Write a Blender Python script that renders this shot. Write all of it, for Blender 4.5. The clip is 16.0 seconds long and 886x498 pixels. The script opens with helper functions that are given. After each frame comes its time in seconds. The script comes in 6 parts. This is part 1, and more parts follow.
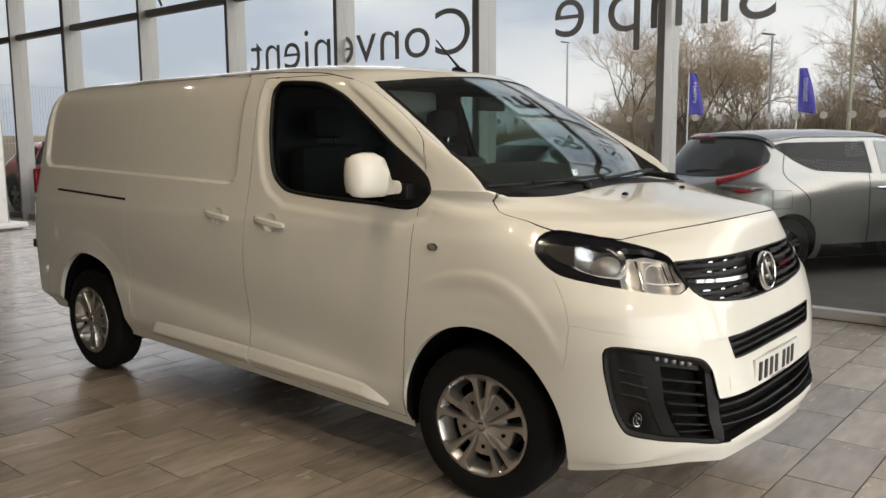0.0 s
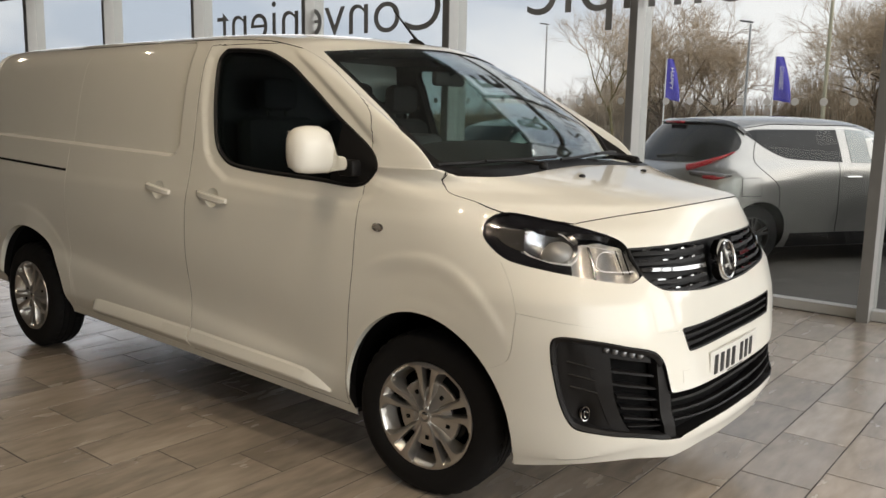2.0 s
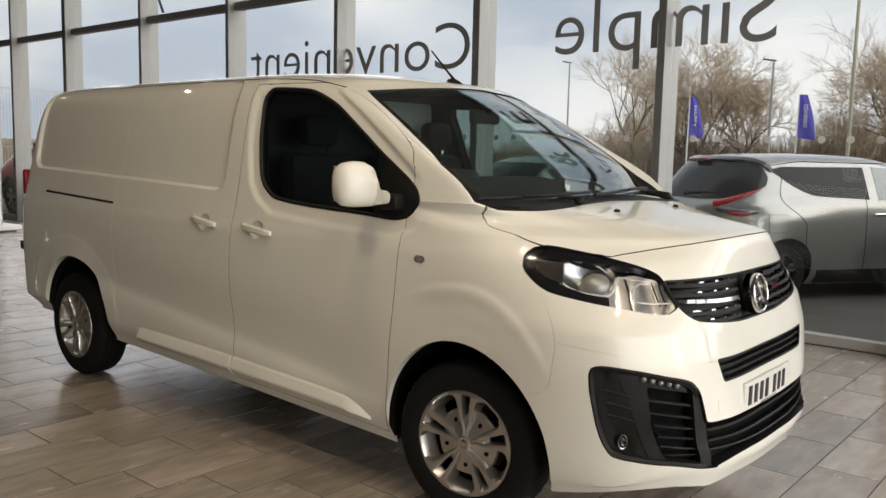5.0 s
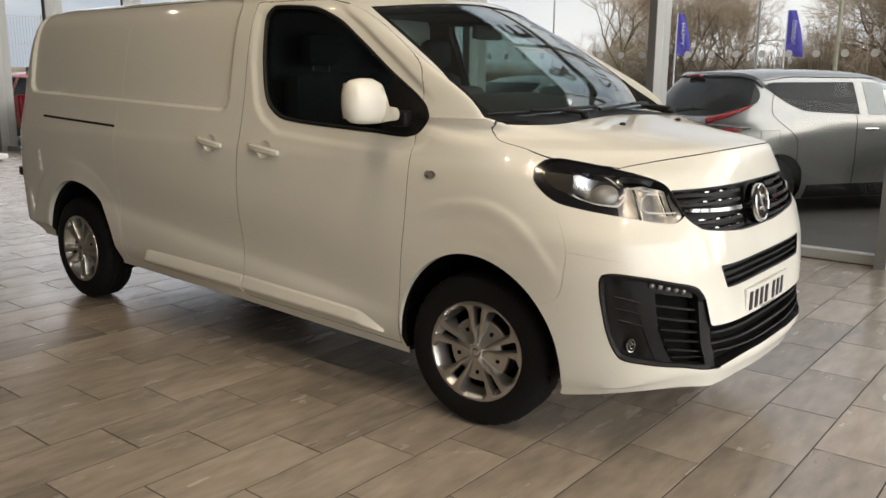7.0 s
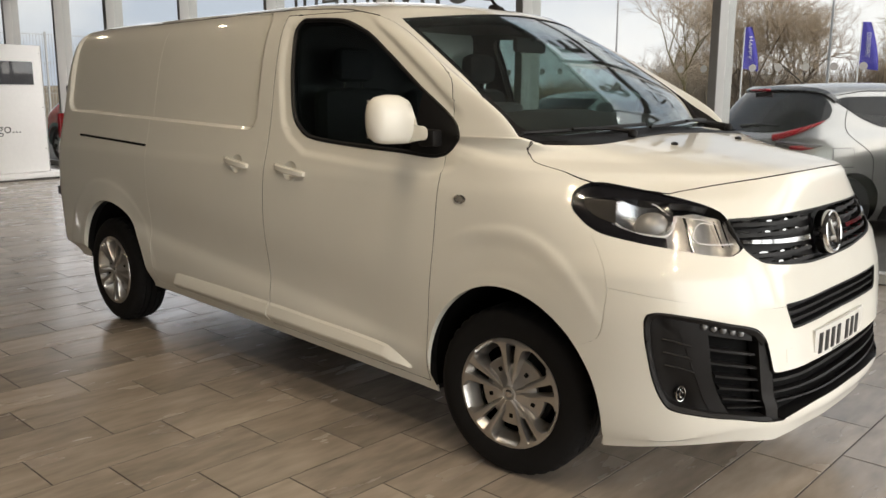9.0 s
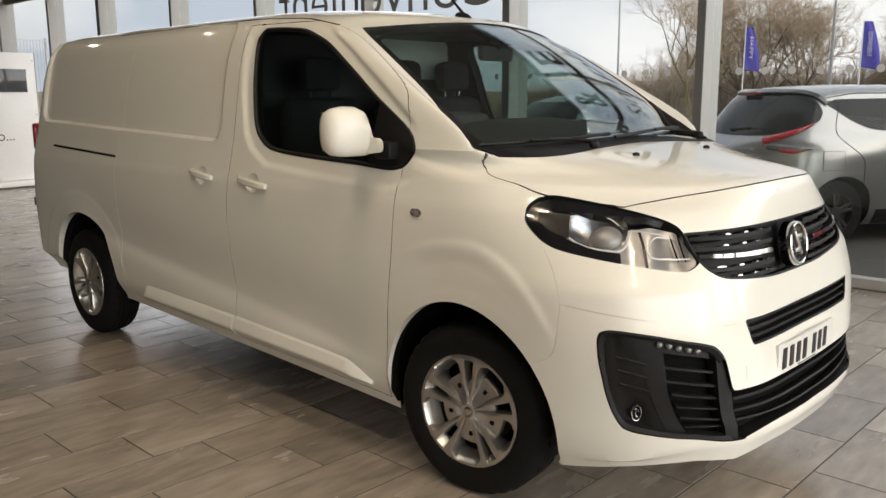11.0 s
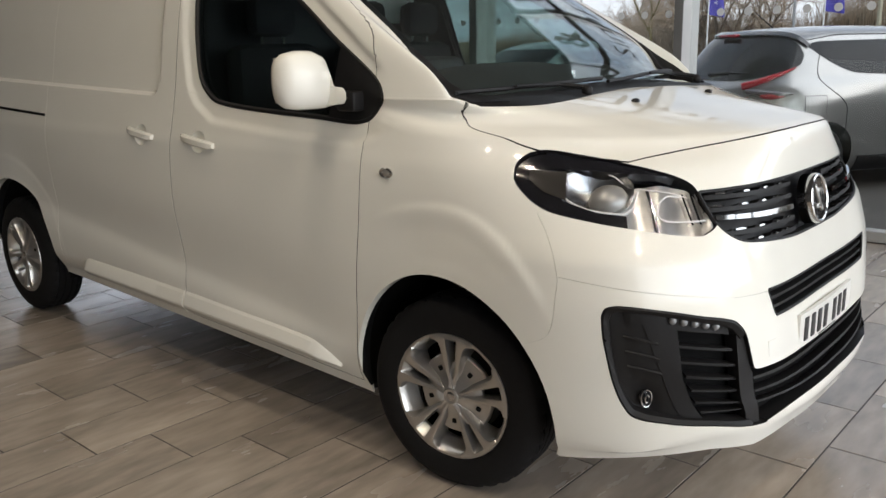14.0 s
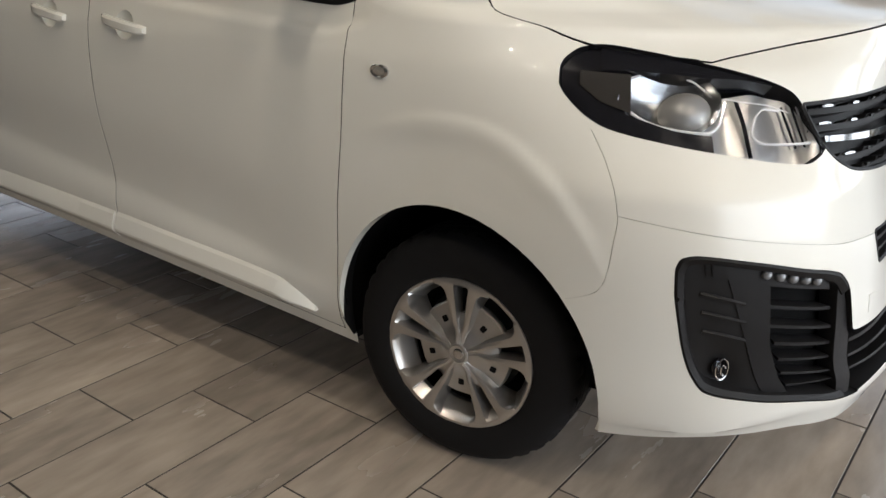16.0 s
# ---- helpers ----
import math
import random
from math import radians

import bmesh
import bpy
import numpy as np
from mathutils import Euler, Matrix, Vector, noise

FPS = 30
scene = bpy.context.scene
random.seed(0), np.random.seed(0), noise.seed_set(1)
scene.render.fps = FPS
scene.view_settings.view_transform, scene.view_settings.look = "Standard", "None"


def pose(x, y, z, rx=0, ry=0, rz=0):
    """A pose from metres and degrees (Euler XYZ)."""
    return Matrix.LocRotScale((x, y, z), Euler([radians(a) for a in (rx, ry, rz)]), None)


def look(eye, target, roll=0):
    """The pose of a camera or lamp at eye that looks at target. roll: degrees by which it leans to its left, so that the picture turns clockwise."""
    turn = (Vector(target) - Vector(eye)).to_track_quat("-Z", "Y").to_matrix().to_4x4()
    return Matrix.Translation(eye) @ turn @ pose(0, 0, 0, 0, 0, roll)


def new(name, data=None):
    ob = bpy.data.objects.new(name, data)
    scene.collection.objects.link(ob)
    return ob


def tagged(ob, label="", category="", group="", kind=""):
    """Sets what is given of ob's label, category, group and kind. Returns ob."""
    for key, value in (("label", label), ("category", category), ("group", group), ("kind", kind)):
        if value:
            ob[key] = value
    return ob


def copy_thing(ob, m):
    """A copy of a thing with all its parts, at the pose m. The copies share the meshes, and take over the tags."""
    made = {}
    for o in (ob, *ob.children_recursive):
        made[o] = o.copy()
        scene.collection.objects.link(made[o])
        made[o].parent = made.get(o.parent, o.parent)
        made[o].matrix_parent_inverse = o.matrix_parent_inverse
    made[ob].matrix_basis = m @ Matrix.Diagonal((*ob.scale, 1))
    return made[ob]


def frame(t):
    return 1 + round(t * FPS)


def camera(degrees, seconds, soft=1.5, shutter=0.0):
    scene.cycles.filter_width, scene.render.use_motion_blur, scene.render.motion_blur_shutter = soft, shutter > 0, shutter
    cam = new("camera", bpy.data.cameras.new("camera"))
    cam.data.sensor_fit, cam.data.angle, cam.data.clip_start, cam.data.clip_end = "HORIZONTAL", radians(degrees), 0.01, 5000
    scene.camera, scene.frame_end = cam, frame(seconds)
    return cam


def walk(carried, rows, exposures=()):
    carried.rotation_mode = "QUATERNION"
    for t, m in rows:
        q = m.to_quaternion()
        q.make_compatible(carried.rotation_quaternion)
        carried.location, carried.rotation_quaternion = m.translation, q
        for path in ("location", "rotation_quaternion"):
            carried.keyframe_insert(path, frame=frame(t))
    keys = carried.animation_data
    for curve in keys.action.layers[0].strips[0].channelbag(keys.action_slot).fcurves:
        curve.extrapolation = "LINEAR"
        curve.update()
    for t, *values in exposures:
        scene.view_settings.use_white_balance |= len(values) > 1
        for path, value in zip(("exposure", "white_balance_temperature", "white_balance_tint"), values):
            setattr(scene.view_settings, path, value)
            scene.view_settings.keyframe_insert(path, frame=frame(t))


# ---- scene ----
cam = camera(56.0, 16.0)
PATH = [
    (0, (2.058, -3.535, 1.534), (0.779, -2.02, 1.267), -0.4),
    (0.5, (2.057, -3.511, 1.528), (0.775, -2.008, 1.22), -0.6),
    (1, (2.044, -3.473, 1.525), (0.771, -1.966, 1.198), -0.1),
    (1.5, (2.043, -3.387, 1.52), (0.798, -1.856, 1.193), 0.4),
    (2, (2.037, -3.323, 1.514), (0.807, -1.777, 1.201), 1.1),
    (2.5, (2.042, -3.314, 1.518), (0.819, -1.76, 1.224), 1.1),
    (3, (2.069, -3.314, 1.521), (0.839, -1.761, 1.242), 1.1),
    (3.5, (2.078, -3.302, 1.513), (0.828, -1.764, 1.247), 0.9),
    (4, (2.081, -3.319, 1.524), (0.801, -1.803, 1.274), 1.3),
    (4.2, (2.073, -3.332, 1.513), (0.783, -1.821, 1.28), 1.7),
    (6.3, (2.044, -3.649, 1.511), (0.811, -2.093, 1.266), 0.7),
    (6.5, (2.05, -3.646, 1.498), (0.825, -2.092, 1.207), 0.5),
    (7, (2.022, -3.591, 1.48), (0.792, -2.067, 1.074), 0.5),
    (7.5, (2.011, -3.447, 1.489), (0.764, -1.944, 1.056), 0.3),
    (8, (2.02, -3.324, 1.487), (0.72, -1.86, 1.078), -0.6),
    (8.5, (1.959, -3.29, 1.492), (0.617, -1.86, 1.1), -0.0),
    (8.7, (1.921, -3.288, 1.477), (0.578, -1.855, 1.099), 0.1),
    (10.8, (1.984, -3.116, 1.517), (0.623, -1.694, 1.164), 0.1),
    (11, (2.006, -3.096, 1.513), (0.649, -1.673, 1.148), -0.3),
    (11.5, (2.037, -3.115, 1.531), (0.668, -1.7, 1.178), -1.0),
    (12, (1.99, -3.087, 1.525), (0.583, -1.71, 1.171), -2.5),
    (12.5, (1.88, -3.049, 1.5), (0.473, -1.685, 1.1), -3.2),
    (13, (1.779, -3.018, 1.494), (0.402, -1.633, 1.066), -3.2),
    (13.5, (1.722, -2.996, 1.486), (0.391, -1.575, 1.031), -1.6),
    (14, (1.709, -2.833, 1.476), (0.428, -1.372, 1.002), -1.2),
    (14.5, (1.712, -2.695, 1.467), (0.429, -1.247, 0.96), -1.7),
    (15, (1.662, -2.626, 1.454), (0.405, -1.175, 0.895), -1.7),
    (15.5, (1.399, -2.561, 1.433), (0.206, -1.098, 0.772), -1.3),
    (16, (1.179, -2.496, 1.411), (0.057, -1.005, 0.69), 0.3),
]
walk(cam, [(t, look(eye, target, roll)) for t, eye, target, roll in PATH],
     exposures=[(0.0, 0.0, 6500, 13), (4.0, 0.05, 6500, 13), (6.5, 0.0, 6500, 13), (7.5, 0.18, 6560, 13), (8.5, 0.16, 6560, 13), (11.5, 0.14, 6500, 13), (12.4, -0.06, 6400, 13), (13.2, 0.02, 6080, 13), (14.0, 0.16, 5960, 13), (16.0, 0.12, 5840, 13)])

# ---- light and exposure ----
LAMP_WATTS = 31.0
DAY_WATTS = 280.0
world = bpy.data.worlds.new("world")
scene.world = world
world.use_nodes = True
wn, wl = world.node_tree.nodes, world.node_tree.links
wn.clear()
w_out, w_bg = wn.new("ShaderNodeOutputWorld"), wn.new("ShaderNodeBackground")
w_sky = wn.new("ShaderNodeTexSky")
w_sky.sky_type, w_sky.sun_disc = "NISHITA", False
w_sky.sun_elevation, w_sky.sun_rotation = radians(19), radians(72)
w_sky.air_density, w_sky.dust_density = 1.2, 3.0
w_map, w_tc = wn.new("ShaderNodeMapping"), wn.new("ShaderNodeTexCoord")
w_map.inputs["Scale"].default_value = (1.0, 1.0, 2.6)
w_noise, w_ramp, w_mix = wn.new("ShaderNodeTexNoise"), wn.new("ShaderNodeValToRGB"), wn.new("ShaderNodeMixRGB")
w_noise.inputs["Scale"].default_value, w_noise.inputs["Detail"].default_value = 2.6, 7.0
w_ramp.color_ramp.elements[0].position, w_ramp.color_ramp.elements[1].position = 0.38, 0.62
w_cloud = wn.new("ShaderNodeMixRGB")
w_cloud.inputs[1].default_value, w_cloud.inputs[2].default_value = (5.9, 6.5, 7.6, 1), (11.0, 10.8, 10.7, 1)
wl.new(w_tc.outputs["Generated"], w_map.inputs[0])
wl.new(w_map.outputs[0], w_noise.inputs["Vector"])
wl.new(w_noise.outputs[0], w_ramp.inputs[0])
wl.new(w_ramp.outputs[0], w_cloud.inputs[0])
w_mix.inputs[0].default_value = 0.86
wl.new(w_sky.outputs[0], w_mix.inputs[1])
wl.new(w_cloud.outputs[0], w_mix.inputs[2])
wl.new(w_mix.outputs[0], w_bg.inputs[0])
w_bg.inputs[1].default_value = 0.11
wl.new(w_bg.outputs[0], w_out.inputs[0])

sun = new("sun", bpy.data.lights.new("sun", "SUN"))
sun.data.energy, sun.data.angle, sun.data.color = 4.0, radians(100), (1.0, 0.97, 0.92)
sun.matrix_world = look((14, 4.5, 5.0), (0, 0, 0))

# area lamps added to strengthen the daylight through the glazed end of the room, and through the far part of the long
# front
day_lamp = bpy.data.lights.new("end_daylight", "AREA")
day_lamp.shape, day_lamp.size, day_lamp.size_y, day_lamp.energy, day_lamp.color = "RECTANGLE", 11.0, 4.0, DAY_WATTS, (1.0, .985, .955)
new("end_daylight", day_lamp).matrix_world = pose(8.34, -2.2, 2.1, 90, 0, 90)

side_lamp = bpy.data.lights.new("front_daylight", "AREA")
side_lamp.shape, side_lamp.size, side_lamp.size_y, side_lamp.energy, side_lamp.color = "RECTANGLE", 11.0, 3.3, 74.0, (1.0, .98, .965)
new("front_daylight", side_lamp).matrix_world = pose(-10.0, 3.60, 1.85, -90, 0, 0)

# warm ceiling lamps of the showroom: a long row beside the van, and a short one
# added nearer the aisle to light the van's side
LAMP_PLACES = [(5.5, -1.6, 1.0), (2.5, -1.6, 1.0), (-.2, -1.6, .75), (-3.5, -1.0, .10), (-6.5, -1.0, .35), (-9.5, -1.0, .5),
               (5.5, -3.4, 1.15), (2.5, -3.4, 1.2), (-.4, -3.4, .98)]
for lx, ly, share in LAMP_PLACES:
    al = bpy.data.lights.new("downlight", "AREA")
    al.shape, al.size, al.energy, al.color = "DISK", .11, LAMP_WATTS * share, (1.0, .82, .58)
    lamp_ob = new("downlight", al)
    lamp_ob.matrix_world = pose(lx, ly, 4.57)


# ---- materials ----
def material(name, colour, rough=0.5, metal=0.0, coat=0.0, grain=0.0, grain_scale=20.0, bump=0.0, bump_scale=60.0, stretch=(1, 1, 1), rough_var=0.0, random_tint=0.0, spec=0.5, per_island=False):
    """A plain surface whose colour varies at two scales, with fine relief."""
    m = bpy.data.materials.new(name)
    m.use_nodes = True
    nt = m.node_tree
    b = nt.nodes["Principled BSDF"]
    b.inputs["Base Color"].default_value = (*colour, 1)
    b.inputs["Roughness"].default_value, b.inputs["Metallic"].default_value = rough, metal
    b.inputs["Coat Weight"].default_value, b.inputs["Coat Roughness"].default_value = coat, 0.03
    b.inputs["Specular IOR Level"].default_value = spec
    tc, mp = nt.nodes.new("ShaderNodeTexCoord"), nt.nodes.new("ShaderNodeMapping")
    mp.inputs["Scale"].default_value = stretch
    if random_tint:
        # every piece shows its own stretch of the pattern
        src = nt.nodes.new("ShaderNodeNewGeometry").outputs["Random Per Island"] if per_island else nt.nodes.new("ShaderNodeObjectInfo").outputs["Random"]
        far_off, shift = nt.nodes.new("ShaderNodeVectorMath"), nt.nodes.new("ShaderNodeVectorMath")
        far_off.operation, shift.operation = "SCALE", "ADD"
        far_off.inputs[0].default_value = (61.0, 37.0, 23.0)
        nt.links.new(src, far_off.inputs["Scale"])
        nt.links.new(tc.outputs["Object"], shift.inputs[0])
        nt.links.new(far_off.outputs[0], shift.inputs[1])
        nt.links.new(shift.outputs[0], mp.inputs[0])
    else:
        nt.links.new(tc.outputs["Object"], mp.inputs[0])

    def tex(scale, detail=5.0):
        t = nt.nodes.new("ShaderNodeTexNoise")
        t.inputs["Scale"].default_value, t.inputs["Detail"].default_value = scale, detail
        nt.links.new(mp.outputs[0], t.inputs["Vector"])
        return t
    if grain:
        big, small = tex(grain_scale * 0.12, 3), tex(grain_scale)
        add = nt.nodes.new("ShaderNodeMath")
        add.operation = "ADD"
        nt.links.new(big.outputs[0], add.inputs[0])
        nt.links.new(small.outputs[0], add.inputs[1])
        rng = nt.nodes.new("ShaderNodeMapRange")
        rng.inputs[1].default_value, rng.inputs[2].default_value = 0.6, 1.4
        rng.inputs[3].default_value, rng.inputs[4].default_value = 1 - grain, 1 + grain
        nt.links.new(add.outputs[0], rng.inputs[0])
        last = rng.outputs[0]
        if random_tint:
            info, r2, mul = nt.nodes.new("ShaderNodeObjectInfo"), nt.nodes.new("ShaderNodeMapRange"), nt.nodes.new("ShaderNodeMath")
            r2.inputs[3].default_value, r2.inputs[4].default_value = 1 - random_tint, 1 + random_tint
            nt.links.new(nt.nodes.new("ShaderNodeNewGeometry").outputs["Random Per Island"] if per_island else info.outputs["Random"], r2.inputs[0])
            mul.operation = "MULTIPLY"
            nt.links.new(last, mul.inputs[0])
            nt.links.new(r2.outputs[0], mul.inputs[1])
            last = mul.outputs[0]
        hue = nt.nodes.new("ShaderNodeHueSaturation")
        hue.inputs["Color"].default_value = (*colour, 1)
        nt.links.new(last, hue.inputs["Value"])
        nt.links.new(hue.outputs[0], b.inputs["Base Color"])
    if rough_var:
        t, rng = tex(grain_scale * 0.4), nt.nodes.new("ShaderNodeMapRange")
        rng.inputs[1].default_value, rng.inputs[2].default_value = 0.3, 0.7
        rng.inputs[3].default_value, rng.inputs[4].default_value = max(rough - rough_var, 0.02), rough + rough_var
        nt.links.new(t.outputs[0], rng.inputs[0])
        nt.links.new(rng.outputs[0], b.inputs["Roughness"])
    if bump:
        t, bp = tex(bump_scale), nt.nodes.new("ShaderNodeBump")
        bp.inputs["Strength"].default_value, bp.inputs["Distance"].default_value = bump, 0.002
        nt.links.new(t.outputs[0], bp.inputs["Height"])
        nt.links.new(bp.outputs[0], b.inputs["Normal"])
    return m


def glass(name, tint=(1, 1, 1), rough=0.0, clear=0.92, base_gloss=0.045, edge=0.95):
    """Thin pane: clear, with a mirror gloss that grows towards grazing."""
    m = bpy.data.materials.new(name)
    m.use_nodes = True
    nt = m.node_tree
    nt.nodes.clear()
    out, mix = nt.nodes.new("ShaderNodeOutputMaterial"), nt.nodes.new("ShaderNodeMixShader")
    tr, gl, fr = nt.nodes.new("ShaderNodeBsdfTransparent"), nt.nodes.new("ShaderNodeBsdfGlossy"), nt.nodes.new("ShaderNodeLayerWeight")
    tr.inputs[0].default_value = (*[clear * c for c in tint], 1)
    gl.inputs["Roughness"].default_value = rough
    fr.inputs[0].default_value = 0.5
    pw, ma = nt.nodes.new("ShaderNodeMath"), nt.nodes.new("ShaderNodeMath")
    pw.operation, ma.operation = "POWER", "MULTIPLY_ADD"
    pw.inputs[1].default_value, ma.inputs[1].default_value, ma.inputs[2].default_value = 5.0, edge, base_gloss
    nt.links.new(fr.outputs["Facing"], pw.inputs[0])
    nt.links.new(pw.outputs[0], ma.inputs[0])
    nt.links.new(ma.outputs[0], mix.inputs[0])
    nt.links.new(tr.outputs[0], mix.inputs[1])
    nt.links.new(gl.outputs[0], mix.inputs[2])
    nt.links.new(mix.outputs[0], out.inputs[0])
    return m


def frosted(name, colour):
    """Thin frosted film: half of the light that falls on its back comes through."""
    m = material(name, colour, .6)
    nt = m.node_tree
    b, out = nt.nodes["Principled BSDF"], nt.nodes["Material Output"]
    tl, mix = nt.nodes.new("ShaderNodeBsdfTranslucent"), nt.nodes.new("ShaderNodeMixShader")
    tl.inputs[0].default_value = (*colour, 1)
    mix.inputs[0].default_value = .5
    nt.links.new(b.outputs[0], mix.inputs[1])
    nt.links.new(tl.outputs[0], mix.inputs[2])
    nt.links.new(mix.outputs[0], out.inputs[0])
    return m


def glow(name, colour, strength):
    m = bpy.data.materials.new(name)
    m.use_nodes = True
    b = m.node_tree.nodes["Principled BSDF"]
    b.inputs["Emission Color"].default_value, b.inputs["Emission Strength"].default_value = (*colour, 1), strength
    return m


PAINT = material("white_van_paint", (0.79, 0.79, 0.725), 0.45, coat=1.0, grain=0.015, grain_scale=6, spec=0.15)
BLACK = material("black_plastic", (0.010, 0.010, 0.0105), 0.50, spec=0.25, grain=0.12, grain_scale=80, bump=0.12, bump_scale=900)
GLOSSBLACK = material("gloss_black_trim", (0.010, 0.010, 0.012), 0.12, coat=0.5)
BADGEGREY = material("dark_badge_enamel", (0.035, 0.036, 0.038), 0.22, metal=0.3, coat=0.6)
SEAM = material("dark_gap", (0.006, 0.006, 0.006), 0.9, spec=0.1)
RUBBER = material("tyre_rubber", (0.009, 0.009, 0.0094), 0.70, spec=0.16, grain=0.15, grain_scale=40, bump=0.2, bump_scale=300)
SILVER = material("silver_wheel_paint", (0.50, 0.49, 0.47), 0.30, metal=0.90, grain=0.05, grain_scale=30)
CHROME = material("chrome", (0.58, 0.58, 0.58), 0.08, metal=1.0)
GUIDE = material("white_light_guide", (0.86, 0.86, 0.84), 0.15, coat=0.5, spec=0.6)
DARKMETAL = material("dark_brake_metal", (0.05, 0.05, 0.05), 0.5, metal=0.6, grain=0.2)
CABIN = material("cabin_dark_trim", (0.022, 0.023, 0.025), 0.65, grain=0.2, grain_scale=50)
FABRIC = material("dark_seat_fabric", (0.013, 0.014, 0.016), 0.9, grain=0.25, grain_scale=120, bump=0.3, bump_scale=500)
PALE = material("pale_panel", (0.88, 0.92, 0.88), 0.5, grain=0.05)
DARKGLASS = glass("tinted_window_glass", (0.86, 0.95, 0.93), clear=0.75)
# windscreen gloss set above plain glass, in place of a brighter sky's reflection
SCREENGLASS = glass("raised_gloss_windscreen_glass", (0.90, 0.985, 0.96), clear=0.97, base_gloss=0.19)
LENS = glass("clear_lamp_lens", (0.97, 0.98, 1.0), clear=0.96, base_gloss=0.010, edge=0.36)
SHOPGLASS = glass("shopfront_glass", (0.97, 0.99, 0.98), clear=0.95, base_gloss=0.03, edge=0.5)
PLATE = material("number_plate_white", (0.72, 0.72, 0.68), 0.35, grain=0.03)
INK = material("black_characters", (0.015, 0.015, 0.015), 0.4)
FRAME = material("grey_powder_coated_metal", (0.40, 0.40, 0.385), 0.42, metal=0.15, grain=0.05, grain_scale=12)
FRAMEDARK = material("dark_grey_metal", (0.17, 0.17, 0.165), 0.5, grain=0.1, grain_scale=10)
VINYL = material("grey_vinyl_letter", (0.25, 0.26, 0.26), 0.55, grain=0.06)
TILE = material("wood_look_floor_tile", (0.315, 0.272, 0.225), 0.23, grain=0.40, grain_scale=10, stretch=(1.7, 0.45, 1), spec=1.0, rough_var=0.07, random_tint=0.17, bump=0.10, bump_scale=50)
TILE_REST = material("wood_look_floor_tile_far", (0.315, 0.272, 0.225), 0.23, grain=0.40, grain_scale=10, stretch=(1.7, 0.45, 1), spec=1.0, rough_var=0.07, random_tint=0.17, per_island=True, bump=0.10, bump_scale=50)
GROUT = material("dark_grout", (0.032, 0.028, 0.024), 0.85, grain=0.2)
WALLGREY = material("grey_wall_paint", (0.36, 0.35, 0.33), 0.75, grain=0.04, grain_scale=3)
WALLDARK = material("charcoal_wall_paint", (0.075, 0.072, 0.068), 0.7, grain=0.06, grain_scale=3)
CEIL = material("dark_ceiling_board", (0.13, 0.125, 0.12), 0.8, grain=0.05, grain_scale=3)
RED = material("red_car_paint", (0.80, 0.018, 0.024), 0.25, coat=1.0, grain=0.03)
GREYCAR = material("silver_grey_car_paint", (0.29, 0.285, 0.275), 0.28, metal=0.78, coat=0.8, grain=0.03)
DARKCAR = material("dark_grey_car_paint", (0.022, 0.022, 0.024), 0.25, metal=0.3, coat=1.0, grain=0.03)
GREENCAR = material("grey_green_car_paint", (0.20, 0.235, 0.225), 0.28, metal=0.4, coat=1.0, grain=0.03)
SMOKE = material("smoked_lamp_plastic", (0.09, 0.075, 0.075), 0.12, coat=0.8, grain=0.05)
TAILRED = material("red_lamp_plastic", (0.38, 0.01, 0.02), 0.15, coat=0.6, grain=0.05)
SIGNWHITE = material("white_sign_board", (0.76, 0.75, 0.72), 0.45, grain=0.03)
FLAGBLUE = material("violet_blue_flag_cloth", (0.075, 0.065, 0.36), 0.8, grain=0.12, grain_scale=8)
POLE = material("grey_pole_metal", (0.42, 0.42, 0.41), 0.45, metal=0.3, grain=0.08)
BARK = material("bare_bark", (0.17, 0.13, 0.09), 0.9, grain=0.3, grain_scale=8)
TWIG = material("bare_twig", (0.44, 0.345, 0.24), 0.9, grain=0.3, grain_scale=3)
HEDGE = material("bramble_and_scrub", (0.21, 0.17, 0.115), 0.95, grain=0.6, grain_scale=5)
ASPHALT = material("car_park_asphalt", (0.06, 0.058, 0.054), 0.85, grain=0.25, grain_scale=20, bump=0.3, bump_scale=120)
PAVING = material("block_paving", (0.055, 0.050, 0.043), 0.8, grain=0.25, grain_scale=14, bump=0.3, bump_scale=60)


# ---- building helpers ----
def mesh_object(name, verts, faces, mats, parent=None, smooth=True, sharp=30.0, label="", index=None):
    me = bpy.data.meshes.new(name)
    me.from_pydata([tuple(map(float, v)) for v in verts], [], faces)
    for m in mats if isinstance(mats, (list, tuple)) else [mats]:
        me.materials.append(m)
    if index is not None:
        me.polygons.foreach_set("material_index", index)
    if smooth:
        me.polygons.foreach_set("use_smooth", [True] * len(me.polygons))
        me.set_sharp_from_angle(angle=radians(sharp))
    ob = new(name, me)
    if parent:
        ob.parent = parent
    if label:
        ob["label"] = label
    return ob


def part(name, bm, mat, parent, label="", sharp=35.0):
    """One mesh object under a thing or a part."""
    me = bpy.data.meshes.new(name)
    bmesh.ops.recalc_face_normals(bm, faces=bm.faces)
    bm.to_mesh(me)
    bm.free()
    me.materials.append(mat)
    me.polygons.foreach_set("use_smooth", [True] * len(me.polygons))
    me.set_sharp_from_angle(angle=radians(sharp))
    ob = new(name, me)
    if parent:
        ob.parent = parent
    if label:
        ob["label"] = label
    return ob


def empty(name, label, category, group="", at=None):
    ob = new(name)
    if at is not None:
        ob.matrix_world = at
    return tagged(ob, label, category, group)


